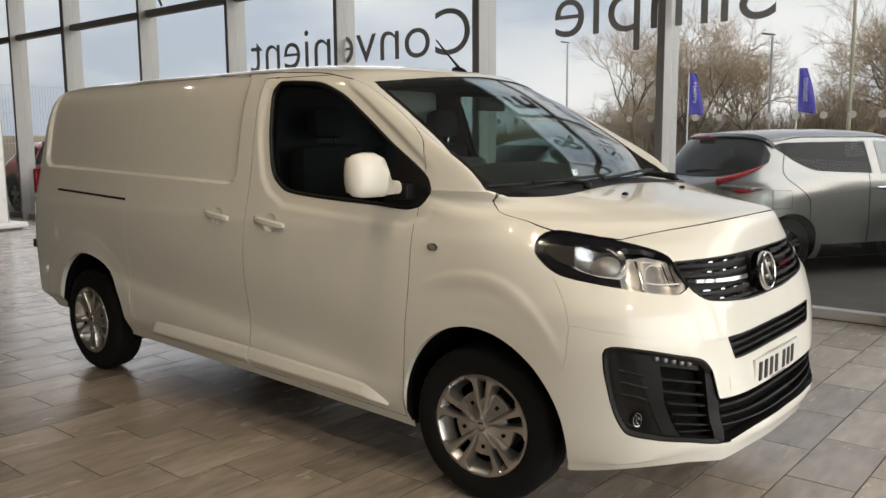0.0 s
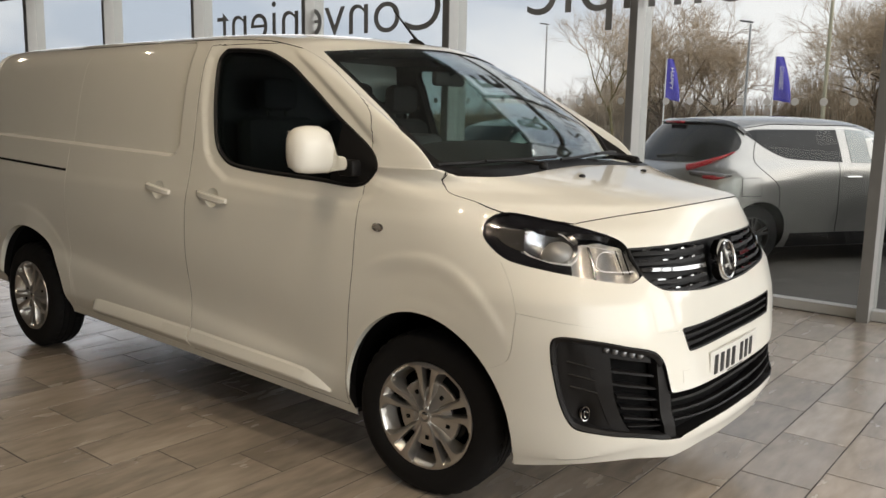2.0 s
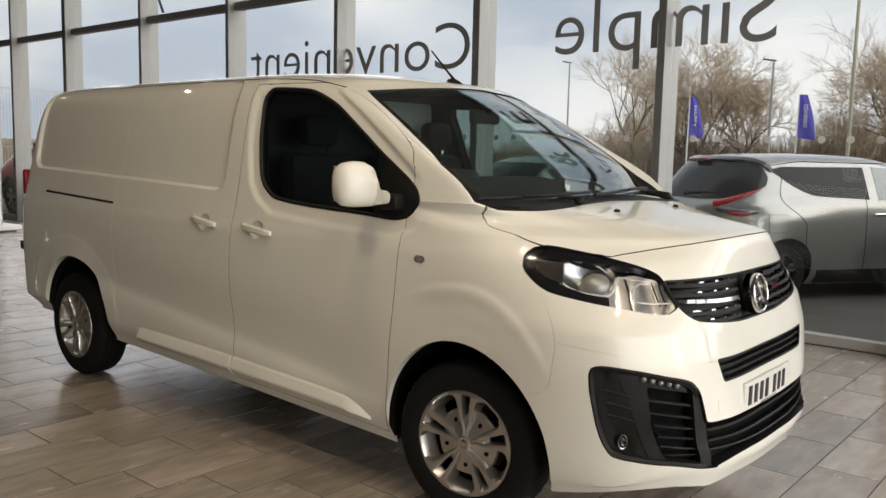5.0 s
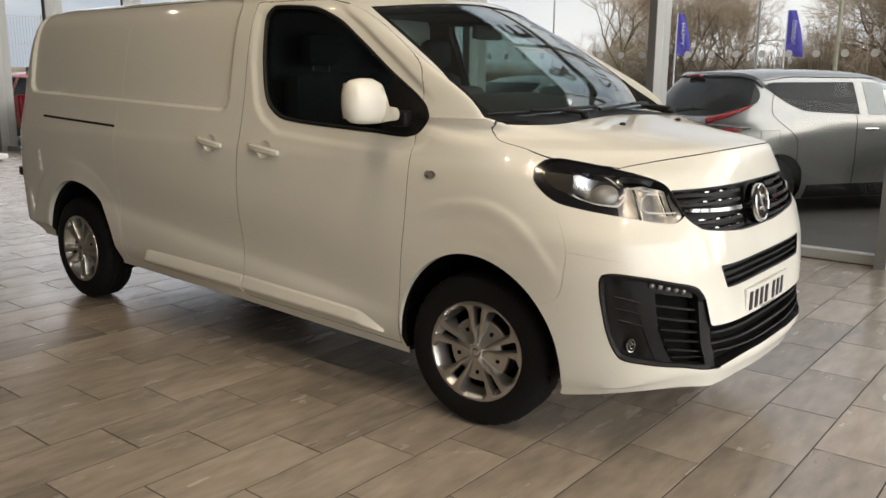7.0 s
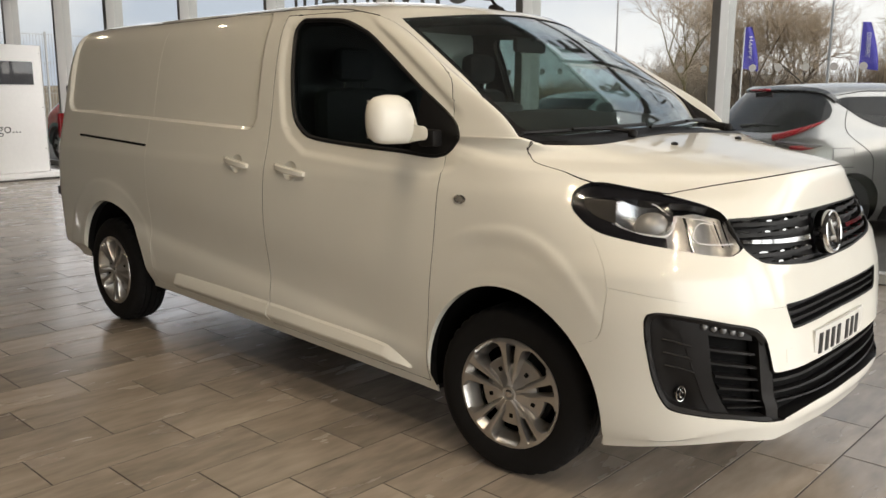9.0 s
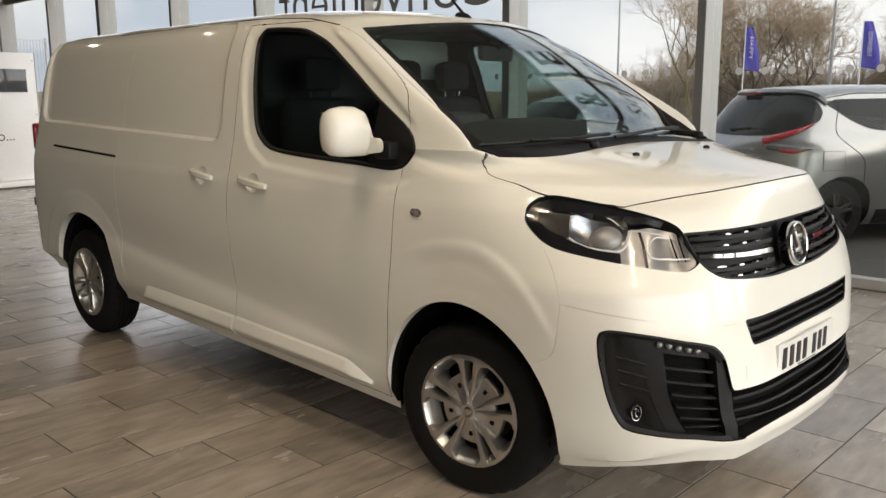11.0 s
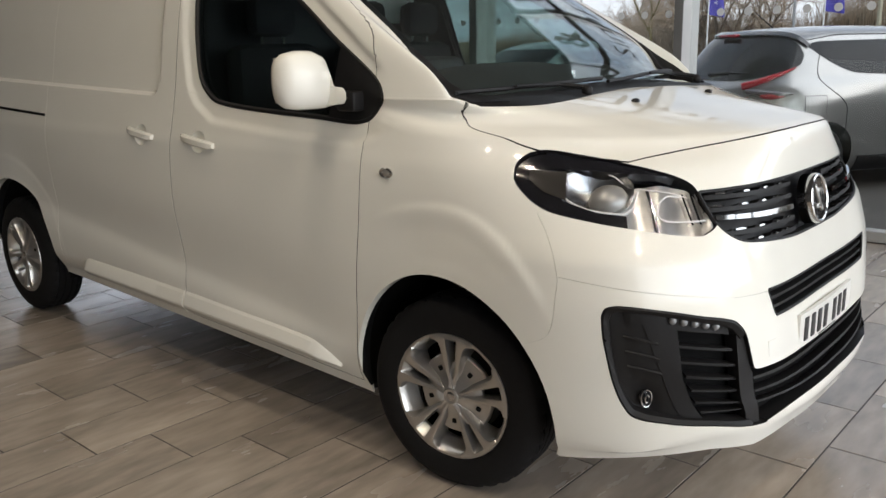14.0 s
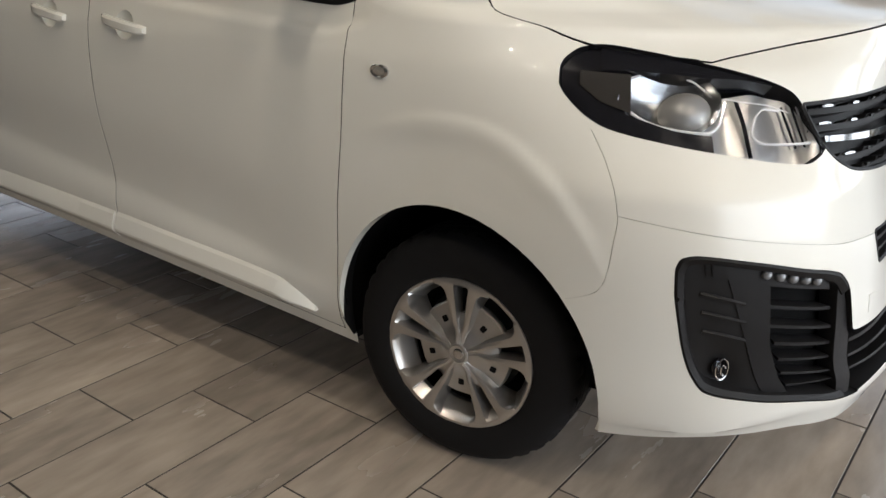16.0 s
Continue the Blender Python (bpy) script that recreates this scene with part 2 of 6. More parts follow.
def box(bm, x0, x1, y0, y1, z0, z1, bevel=0.0, m=None, seg=2):
    """Adds a box, with rounded edges if bevel is given."""
    vs = [bm.verts.new((x, y, z)) for x in (x0, x1) for y in (y0, y1) for z in (z0, z1)]
    fs = [bm.faces.new([vs[i] for i in f]) for f in ((0, 1, 3, 2), (4, 6, 7, 5), (0, 4, 5, 1), (2, 3, 7, 6), (0, 2, 6, 4), (1, 5, 7, 3))]
    if bevel:
        es = list({e for f in fs for e in f.edges})
        r = bmesh.ops.bevel(bm, geom=es, offset=bevel, segments=seg, profile=0.5, affect="EDGES")
        vs = list({v for f in r["faces"] for v in f.verts} | {v for v in vs if v.is_valid})
    if m is not None:
        bmesh.ops.transform(bm, matrix=m, verts=[v for v in vs if v.is_valid])
    return bm


def boxed(*a, **k):
    return box(bmesh.new(), *a, **k)


def tube(bm, pts, r, sides=8, cap=True):
    """Adds a round bar along points; r may vary point by point."""
    pts = [Vector(p) for p in pts]
    rs = [float(v) for v in r] if isinstance(r, (list, tuple)) else [float(r)] * len(pts)
    rings, side = [], None
    for i, p in enumerate(pts):
        d = (pts[min(i + 1, len(pts) - 1)] - pts[max(i - 1, 0)]).normalized()
        if side is None or abs(side.dot(d)) > 0.95:
            side = d.orthogonal().normalized()
        side = (side - d * side.dot(d)).normalized()
        up = d.cross(side)
        rings.append([bm.verts.new(p + rs[i] * (math.cos(a) * side + math.sin(a) * up)) for a in (2 * math.pi * k / sides for k in range(sides))])
    for a, b in zip(rings, rings[1:]):
        for k in range(sides):
            bm.faces.new((a[k], a[(k + 1) % sides], b[(k + 1) % sides], b[k]))
    if cap:
        bm.faces.new(rings[0])
        bm.faces.new(rings[-1][::-1])
    return bm


def lathe(bm, profile, axis_at=(0, 0, 0), steps=48, m=None):
    """Turns a profile of (radius, y) round the y axis."""
    rings = []
    for r, y in profile:
        rings.append([bm.verts.new((r * math.cos(2 * math.pi * k / steps), y, r * math.sin(2 * math.pi * k / steps))) for k in range(steps)])
    for a, b in zip(rings, rings[1:]):
        for k in range(steps):
            bm.faces.new((a[k], b[k], b[(k + 1) % steps], a[(k + 1) % steps]))
    bmesh.ops.transform(bm, matrix=(m or Matrix.Identity(4)) , verts=[v for ring in rings for v in ring])
    return bm


def grid_faces(nu, nv, start=0, wrap=False):
    return [(start + i * nv + j, start + ((i + 1) % nu) * nv + j, start + ((i + 1) % nu) * nv + j + 1, start + i * nv + j + 1)
            for i in range(nu if wrap else nu - 1) for j in range(nv - 1)]


def slab(inner, outer):
    """A closed solid between two grids of points of one size."""
    nu, nv = inner.shape[:2]
    n = nu * nv
    verts = np.concatenate([inner.reshape(-1, 3), outer.reshape(-1, 3)])
    faces = [f[::-1] for f in grid_faces(nu, nv)] + grid_faces(nu, nv, n)
    rim = [i * nv for i in range(nu)] + [(nu - 1) * nv + j for j in range(1, nv)] + [i * nv + nv - 1 for i in range(nu - 2, -1, -1)] + [j for j in range(nv - 2, 0, -1)]
    faces += [(a, b, b + n, a + n) for a, b in zip(rim, rim[1:] + rim[:1])]
    return verts, faces
# ---- van body as a smooth skin: p runs round the plan from the nose, z is height ----
def glide(xs, ys):
    """A smooth curve through the given knots."""
    xs, ys = np.array(xs, float), np.array(ys, float)
    d = np.diff(ys) / np.diff(xs)
    m = np.r_[d[0], np.where(d[1:] * d[:-1] > 0, 2 * d[1:] * d[:-1] / np.where(d[1:] + d[:-1] == 0, 1, d[1:] + d[:-1]), 0), d[-1]]

    def f(x):
        x = np.clip(np.asarray(x, float), xs[0], xs[-1])
        i = np.clip(np.searchsorted(xs, x, side="right") - 1, 0, len(xs) - 2)
        h = xs[i + 1] - xs[i]
        t = (x - xs[i]) / h
        return (ys[i] * (1 + 2 * t) * (1 - t) ** 2 + h * m[i] * t * (1 - t) ** 2 + ys[i + 1] * t * t * (3 - 2 * t) + h * m[i + 1] * t * t * (t - 1))
    return f


def step(a, b, v):
    t = np.clip((v - a) / (b - a), 0, 1)
    return t * t * (3 - 2 * t)


# half width of the body by height; nose line; depth of the nose's curve; tail line
HALF = glide([.22, .26, .32, .42, .60, .85, 1.0, 1.10, 1.16, 1.25, 1.35, 1.5, 1.65, 1.77, 1.83, 1.87, 1.90, 1.92, 1.935, 1.942],
             [.855, .872, .895, .915, .925, .935, .932, .925, .912, .893, .873, .845, .812, .772, .735, .690, .610, .490, .310, .060])
NOSE = glide([.22, .26, .30, .36, .44, .55, .65, .75, .86, .95, 1.04, 1.12, 1.175, 1.205, 1.225, 1.25, 1.28, 1.305, 1.318, 1.335, 1.40, 1.467, 1.6, 1.75, 1.84, 1.865, 1.885, 1.905, 1.925, 1.935, 1.942],
             [.945, .962, .974, .972, .958, .945, .932, .916, .888, .868, .848, .834, .822, .800, .715, .555, .36, .205, .118, 0.097, 0.047, -0.025, -0.218, -0.465, -0.645, -.715, -.82, -1.0, -1.4, -1.9, -2.6])
DEEP = glide([.22, .9, 1.2, 1.3, 1.4, 1.87, 1.92, 1.942], [.94, .95, .93, .80, .86, .90, .7, .3])
POWER = glide([.22, .4, .9, 1.2, 1.35, 1.5, 1.942], [2.9, 2.75, 2.65, 2.7, 2.7, 2.9, 2.9])
TAIL = glide([.22, .30, .45, 1.0, 1.6, 1.8, 1.87, 1.90, 1.92, 1.935, 1.942], [-3.97, -4.05, -4.085, -4.075, -4.04, -4.01, -3.95, -3.85, -3.7, -3.4, -2.9])


SILL_RISE = glide([-3.5, -3.25, -2.75, -1.5, -.35, 0.0, .2], [0, .085, .090, .062, .024, .008, 0])


def rounded(x, z, x0, x1, z0, z1, r):
    """Signed distance to a rounded rectangle (negative inside)."""
    qx = np.abs(x - (x0 + x1) / 2) - (x1 - x0) / 2 + r
    qz = np.abs(z - (z0 + z1) / 2) - (z1 - z0) / 2 + r
    return np.hypot(np.maximum(qx, 0), np.maximum(qz, 0)) + np.minimum(np.maximum(qx, qz), 0) - r


def to_outline(x, z, pts):
    """Distance from places to a closed outline, negative inside."""
    pts = np.array(pts, float)
    d, inside = np.full(np.shape(x), 9.0), np.zeros(np.shape(x), bool)
    for (ax, az), (bx, bz) in zip(pts, np.roll(pts, -1, 0)):
        ex, ez = bx - ax, bz - az
        t = np.clip(((x - ax) * ex + (z - az) * ez) / (ex * ex + ez * ez), 0, 1)
        d = np.minimum(d, np.hypot(x - ax - t * ex, z - az - t * ez))
        cross = ((az > z) != (bz > z)) & (x < ex * (z - az) / (ez if ez else 1e-9) + ax)
        inside ^= cross
    return np.where(inside, -d, d)


WINDOW = [(-1.41, 1.78), (-1.37, 1.815), (-1.12, 1.805), (-.92, 1.748), (-.72, 1.636), (-.52, 1.505), (-.31, 1.355), (-.27, 1.31), (-.30, 1.255), (-.39, 1.228), (-.8, 1.247), (-1.19, 1.274), (-1.29, 1.327), (-1.33, 1.378), (-1.38, 1.548)]


def pressed(x, z):
    """How far pressings raise or sink the flank."""
    out = 0 * x
    panel = rounded(x + 0.05 * (z - 1.55), z + 0.028 * (x + 1.6), -3.83, -1.63, 1.295, 1.865, .075)
    out = out - .023 * step(.007, -.007, panel)
    ring = to_outline(x, z, WINDOW)
    out = out - .014 * step(.088, .055, ring) * step(-.20, -.33, x) * step(.9, 1.0, z)
    for cx, r, lift in ((.04, .650, .006), (-3.235, .60, .003)):
        d = np.hypot((x - cx) * (np.where(x > cx, 1.30, 1.0) if cx > -1 else 1.0), (z - .36) * (1.0 if cx > -1 else 1.03))
        out = out + lift * step(r, r - .030, d) * step(.25, .55, z) * (1 - step(.82, .62, z) * step(.05, .30, x)) * (1 - step(1.02, .87, z) * step(.05, -.20, x) * (cx > -1))
        if cx > -1:
            out = out - .006 * step(r - .035, r - .10, d) * step(.70, .95, z) * step(-.35, -.05, x)
        d = np.hypot(x - cx, z - .36)
        out = out + (.003 - .002 * step(.1, .3, x)) * step(.475, .425, d) * step(.2, .4, z)
    # the hollow of the doors
    inside = step(-3.2, -2.9, x) * step(-.15, -.95, x)
    low_line = z - .575 + .10 * (x + 1.5)
    out = out - .022 * inside * np.exp(-(low_line / np.where(low_line > 0, .19, .075)) ** 2)
    return out


# the corners of the nose are fuller than an oval at bumper height and swept back at the bonnet; its middle is flatter
CORNER = glide([0, .12, .25, .4, .55, .7, .85, .95, 1.0], [0, .10, .52, .95, 1, .75, .35, .08, 0])
FULLER = glide([.22, .34, .45, .6, .75, .85, .95, 1.05, 1.12, 1.2, 1.26, 1.31], [.05, .055, .07, .10, .115, .115, .07, .015, -.035, -.12, -.07, 0])
FOOT = glide([1.27, 1.28, 1.29, 1.30, 1.31, 1.32, 1.34, 1.36, 1.38, 1.40, 1.44, 1.48, 1.52, 1.60, 1.72, 1.80], [0, .015, .039, .072, .123, .160, .164, .161, .156, .145, .115, .088, .07, .05, .03, 0])
PILLAR = glide([0, .15, .35, .5, .62, .78, .92, 1.05], [0, .10, .60, 1, .90, .50, .14, 0])
SCREEN = glide([1.24, 1.31, 1.5, 1.75, 1.84, 1.9], [0, .10, .12, .11, .08, 0])
FLATTER = glide([.22, .36, .5, .65, .8, 1.0, 1.1, 1.2], [0, 0, .020, .026, .022, .020, .010, 0])


def pillar_foot(a, z):
    return FOOT(z) * step(.50, .66, a) * step(.90, .68, a)


def skin(p, z, off=0.0):
    """Point of the body. |p| <= 1: the nose, from its middle (0) to where the flank begins; beyond: metres back along the flank. p > 0 is the driver's side."""
    p, z = np.broadcast_arrays(np.asarray(p, float), np.asarray(z, float))
    a, s = np.abs(p), np.where(p < 0, 1.0, -1.0)
    n, l, h, xf, xr = POWER(z), DEEP(z), HALF(z), NOSE(z), TAIL(z)
    phi = np.clip(a, 0, 1) * np.pi / 2
    x = xf - l + l * np.cos(phi).clip(0) ** (2 / n)
    y = h * np.sin(phi) ** (2 / n)
    full = FULLER(z) * CORNER(a) + SCREEN(z) * PILLAR(a)
    x = x + .42 * full - FLATTER(z) * (1 - step(0, .26, a))
    y = y + .90 * full
    # one even bow from pillar to pillar across the windscreen
    pf = SCREEN(z) * PILLAR(.60)
    px_ = xf - l + l * math.cos(.30 * math.pi) ** (2 / n) + .42 * pf
    py_ = h * math.sin(.30 * math.pi) ** (2 / n) + .90 * pf
    bow = xf + (px_ - xf) * np.clip(y / py_, 0, 1.2) ** 2.4
    glassy = step(1.30, 1.36, z) * step(1.88, 1.83, z) * step(.76, .54, a)
    x = x + (bow - x) * glassy
    # the pillar's foot flows into the wing
    x = x + pillar_foot(a, z)
    run = np.maximum(a - 1, 0)
    x = x - run
    rear = .22
    past = np.clip((xr + rear - x) / rear, 0, 1)
    y = y * (1 - .016 * step(-1.2, -4.0, x)) + pressed(x, z) * step(.35, .75, a)
    y = y * np.where(past > 0, 1 - .16 * past ** 2.4, 1)
    x = np.maximum(x, xr)
    # the bumper's lower edge rises towards the middle
    low = step(.52, .24, z)
    zz = z + .085 * low * step(.62, .93, x) + (.095 * step(.20, 1.0, x) - .085 * step(.62, .93, x)) * step(.31, .22, z) + .15 * low * step(-3.38, -3.52, x)
    # the lip under the bumper comes to a corner on each side
    zz = zz - .022 * np.maximum(0, 1 - np.abs(a - .285) / .14) * step(.36, .23, z)
    zz = zz + full * np.clip(1.48 - z, -.5, 1.1) * .36
    # the sill rises towards the rear wheel
    zz = zz + SILL_RISE(x) * step(.50, .22, z)
    return np.stack([x, y * s, zz], -1) if not np.any(off) else np.stack([x, y * s, zz], -1) + off_normal(p, z, off)


def off_normal(p, z, off):
    e = 1e-3
    du = skin(p + e, z) - skin(p - e, z)
    dz = skin(p, z + e) - skin(p, z - e)
    m = np.cross(dz, du)
    m /= np.linalg.norm(m, axis=-1, keepdims=True) + 1e-12
    return m * np.asarray(off)[..., None]


def flank(x, z):
    """The p of a place x on the flank."""
    return 1 + NOSE(z) - DEEP(z) - x

# ---- van ----
def at_x(x, z):
    """The p of a place x on the driver's side at height z."""
    xf, l, n = NOSE(z), DEEP(z), POWER(z)

    def plain(x):
        c = np.clip((x - xf + l) / l, 0, 1)
        return np.where(x < xf - l, 1 + xf - l - x, np.arccos(c ** (n / 2)) * 2 / np.pi)
    p = plain(x)
    for _ in range(30):
        p = (p + plain(x - pillar_foot(p, z))) / 2
    return p


def wide(e, bottom, top, nu=60, nv=14):
    """A patch across the nose: edge e(v), bottom(w) and top(w), with w from -1 to 1."""
    w, v = np.meshgrid(np.linspace(-1, 1, nu), np.linspace(0, 1, nv), indexing="ij")
    return w * e(v), bottom(abs(w)) + (top(abs(w)) - bottom(abs(w))) * v


def along(p0, p1, bottom, top, nu=60, nv=12):
    """A patch between two lines over a stretch of p."""
    p, v = np.meshgrid(p0 + (p1 - p0) * (0.5 - 0.5 * np.cos(np.linspace(0, np.pi, nu))), np.linspace(0, 1, nv), indexing="ij")
    return p, bottom(p) + (top(p) - bottom(p)) * v


def beside(x0, x1, bottom, top, nu=60, nv=12):
    """A patch of the flank between two lines over a stretch of x."""
    x, v = np.meshgrid(x0 + (x1 - x0) * (0.5 - 0.5 * np.cos(np.linspace(0, np.pi, nu))), np.linspace(0, 1, nv), indexing="ij")
    z = bottom(x) + (top(x) - bottom(x)) * v
    return at_x(x, z), z


def upright(z0, z1, back, front, nu=30, nv=50):
    """A patch of the flank between two lines over a stretch of z."""
    w, z = np.meshgrid(np.linspace(0, 1, nu), np.linspace(z0, z1, nv), indexing="ij")
    return at_x(back(z) + (front(z) - back(z)) * w, z), z


def patch_solid(pz, low, high, far=False):
    p, z = pz
    q = -p if far else p
    return slab(skin(q, z, low), skin(q, z, high))


def grown(pz, d):
    """The same patch, its rim moved out by about d metres."""
    p, z = pz[0].copy(), pz[1].copy()
    u = np.linspace(-1, 1, p.shape[0])[:, None]
    v = np.linspace(-1, 1, p.shape[1])[None, :]
    at = skin(p, z)
    du = np.linalg.norm(at[-1] - at[0], axis=-1)[None, :] + 1e-6
    dv = np.linalg.norm(at[:, -1] - at[:, 0], axis=-1)[:, None] + 1e-6
    mp, mz, hp, hz = (p[-1] + p[0]) / 2, (z[:, -1:] + z[:, :1]) / 2, (p[-1] - p[0]) / 2, (z[:, -1:] - z[:, :1]) / 2
    return p + u * hp[None, :] * (2 * d / du), z + v * hz * (2 * d / dv)


def solid_object(name, vf, slot=1):
    """A closed solid with its faces outwards, for use as a tool."""
    bm = bmesh.new()
    vs = [bm.verts.new(tuple(map(float, v))) for v in vf[0]]
    for f in vf[1]:
        bm.faces.new([vs[i] for i in f]).material_index = slot
    bmesh.ops.recalc_face_normals(bm, faces=bm.faces)
    me = bpy.data.meshes.new(name)
    bm.to_mesh(me)
    bm.free()
    me.materials.append(PAINT)
    me.materials.append(BLACK)
    return new(name, me)


def boolean(ob, tools, operation):
    """Applies booleans with each tool, and removes the tools."""
    for t in tools:
        m = ob.modifiers.new("cut", "BOOLEAN")
        m.operation, m.object, m.solver = operation, t, "MANIFOLD"
    bpy.context.view_layer.update()
    me = bpy.data.meshes.new_from_object(ob.evaluated_get(bpy.context.evaluated_depsgraph_get()))
    ob.modifiers.clear()
    ob.data = me
    return ob


def drop(obs):
    for o in obs:
        bpy.data.objects.remove(o)


def finish(ob, name, parent, angle=32.0):
    me = ob.data
    me.polygons.foreach_set("use_smooth", [True] * len(me.polygons))
    me.set_sharp_from_angle(angle=radians(angle))
    ob.name = name
    ob.parent = parent
    return ob


van = empty("panel_van", "white panel van with black grilles on the tiled floor", "van")

# outer skin
levels = np.unique(np.concatenate([np.linspace(.215, .40, 8), np.linspace(.40, 1.14, 80), np.linspace(1.14, 1.34, 30), np.linspace(1.255, 1.345, 28), np.linspace(1.34, 1.76, 46), np.linspace(1.76, 1.90, 20), np.linspace(1.90, 1.9415, 9)]).round(4))
span = np.concatenate([1 - np.linspace(1, 0, 96)[:-1] ** 1.25, 1 + np.linspace(0, 1, 400)[1:]])
zz = levels[None, :] * np.ones((len(span), 1))
reach = (NOSE(levels) - DEEP(levels) - TAIL(levels))[None, :]
pp = np.where(span[:, None] <= 1, span[:, None], 1 + (span[:, None] - 1) * reach)
near = skin(pp, zz)
far = skin(-pp, zz)
ring = np.concatenate([far[::-1][:-1], near])            # from the tail's far corner round the nose to the near corner
# the tail: a slightly bowed face between the two corners
tail_w = np.linspace(0, 1, 14)[1:-1]
tail = np.stack([near[-1] + (far[-1] - near[-1]) * w - np.array([.035, 0, 0]) * (4 * w * (1 - w)) ** .5 for w in tail_w])
ring = np.concatenate([ring, tail])
nu, nv = ring.shape[:2]
faces = grid_faces(nu, nv, wrap=True)
faces += [tuple(i * nv for i in range(nu))[::-1], tuple(i * nv + nv - 1 for i in range(nu))]
body = mesh_object("body", ring.reshape(-1, 3), [f[::-1] for f in faces], [PAINT, BLACK], smooth=False)

# the shapes of its openings
const = lambda v: (lambda q: v + 0 * q)
WIND = wide(glide([0, .1, .5, 1], [.580, .552, .507, .500]), glide([0, .2, .8, 1], [1.318, 1.313, 1.294, 1.296]), glide([0, .45, .8, 1], [1.843, 1.826, 1.813, 1.806]), 70, 24)
SIDEWIN = beside(-1.418, -.268, glide([-1.418, -1.40, -1.38, -1.33, -1.29, -1.19, -1.04, -.8, -.58, -.39, -.325, -.288, -.268], [1.755, 1.66, 1.548, 1.378, 1.327, 1.276, 1.260, 1.248, 1.240, 1.230, 1.241, 1.266, 1.300]),
                 glide([-1.418, -1.405, -1.38, -1.12, -.92, -.72, -.52, -.39, -.325, -.288, -.268], [1.77, 1.80, 1.818, 1.806, 1.748, 1.636, 1.505, 1.424, 1.380, 1.348, 1.314]), 90, 16)
LAMP = along(.343, .804, glide([.343, .355, .386, .438, .526, .641, .728, .760, .786, .798, .804], [.962, .950, .936, .942, .960, .984, 1.008, 1.030, 1.061, 1.080, 1.096]),
             glide([.343, .361, .379, .401, .456, .546, .666, .740, .774, .792, .800, .804], [.968, 1.005, 1.058, 1.087, 1.115, 1.142, 1.169, 1.180, 1.172, 1.157, 1.145, 1.132]), 70, 14)
GB = glide([0, .06, .166, .256, .278, .311, .341, .376], [.874, .876, .889, .903, .909, .930, .965, 1.05])
GRILLE = along(-.376, .376, lambda p: GB(abs(p)), glide([-.376, -.2, 0, .2, .376], [1.06, 1.062, 1.061, 1.062, 1.06]), 80, 10)
SB = glide([0, .205, .227], [.673, .673, .745])
SLIT = along(-.227, .227, lambda p: SB(abs(p)), const(.757), 50, 6)
INTAKE = along(.270, .655, glide([.270, .316, .465, .552, .615, .633, .649, .655], [.297, .297, .351, .389, .417, .453, .528, .634]),
               glide([.270, .291, .301, .311, .344, .421, .509, .610, .636, .650, .655], [.530, .535, .593, .648, .692, .715, .737, .751, .744, .718, .66]), 70, 14)
LB = glide([0, .113, .28], [.348, .341, .300])
LOWGRILLE = along(-.28, .28, lambda p: LB(abs(p)), const(.531), 50, 8)

tools = []
for far_side in (False, True):
    tools.append(solid_object("tool", patch_solid(SIDEWIN, -.11, .05, far=far_side)))
    tools.append(solid_object("tool", patch_solid(LAMP, -.085, .05, far=far_side)))
    tools.append(solid_object("tool", patch_solid(INTAKE, -.075, .06, far=far_side)))
tools.append(solid_object("tool", patch_solid(WIND, -.056, .04)))
tools.append(solid_object("tool", patch_solid(GRILLE, -.06, .05)))
tools.append(solid_object("tool", patch_solid(SLIT, -.05, .05)))
tools.append(solid_object("tool", patch_solid(LOWGRILLE, -.07, .06)))
# wheel arches
for cx, cz, r, y0, y1, slot in ((.025, .355, .415, .846, 1.15, 0), (.008, .366, .424, .60, .853, 1), (.004, .385, .402, .60, .895, 1), (-3.205, .375, .425, .846, 1.15, 0), (-3.222, .386, .434, .60, .853, 1), (-3.222, .405, .412, .60, .885, 1)):
    for s in (-1, 1):
        bm = bmesh.new()
        ring_in = [bm.verts.new((cx + r * math.cos(a), s * y0, cz + r * math.sin(a))) for a in np.linspace(0, 2 * np.pi, 73)[:-1]]
        ring_out = [bm.verts.new((v.co.x, s * y1, v.co.z)) for v in ring_in]
        n = len(ring_in)
        for k in range(n):
            bm.faces.new((ring_in[k], ring_in[(k + 1) % n], ring_out[(k + 1) % n], ring_out[k]))
        bm.faces.new(ring_in), bm.faces.new(ring_out)
        o = part("tool", bm, PAINT, None)
        o.data.materials.append(BLACK)
        o.data.polygons.foreach_set("material_index", [slot] * len(o.data.polygons))
        tools.append(o)
# door handle hollows, and the rail slot of the sliding door
for cx, cz in ((-1.735, 1.125), (-1.285, 1.118)):
    for s in (-1, 1):
        bm = bmesh.new()
        bmesh.ops.create_uvsphere(bm, u_segments=24, v_segments=14, radius=1)
        yy = abs(float(skin(at_x(cx, cz), cz)[1]))
        bmesh.ops.transform(bm, matrix=Matrix.Translation((cx, s * (yy + .004), cz)) @ Matrix.Diagonal((.052, .026, .050, 1)), verts=bm.verts)
        tools.append(part("tool", bm, PAINT, None))
tools.append(solid_object("tool", patch_solid(beside(-3.90, -2.705, lambda x: 1.251 - .030 * (x + 2.70), lambda x: 1.2538 - .030 * (x + 2.70), 30, 3), -.005, .03), 0))
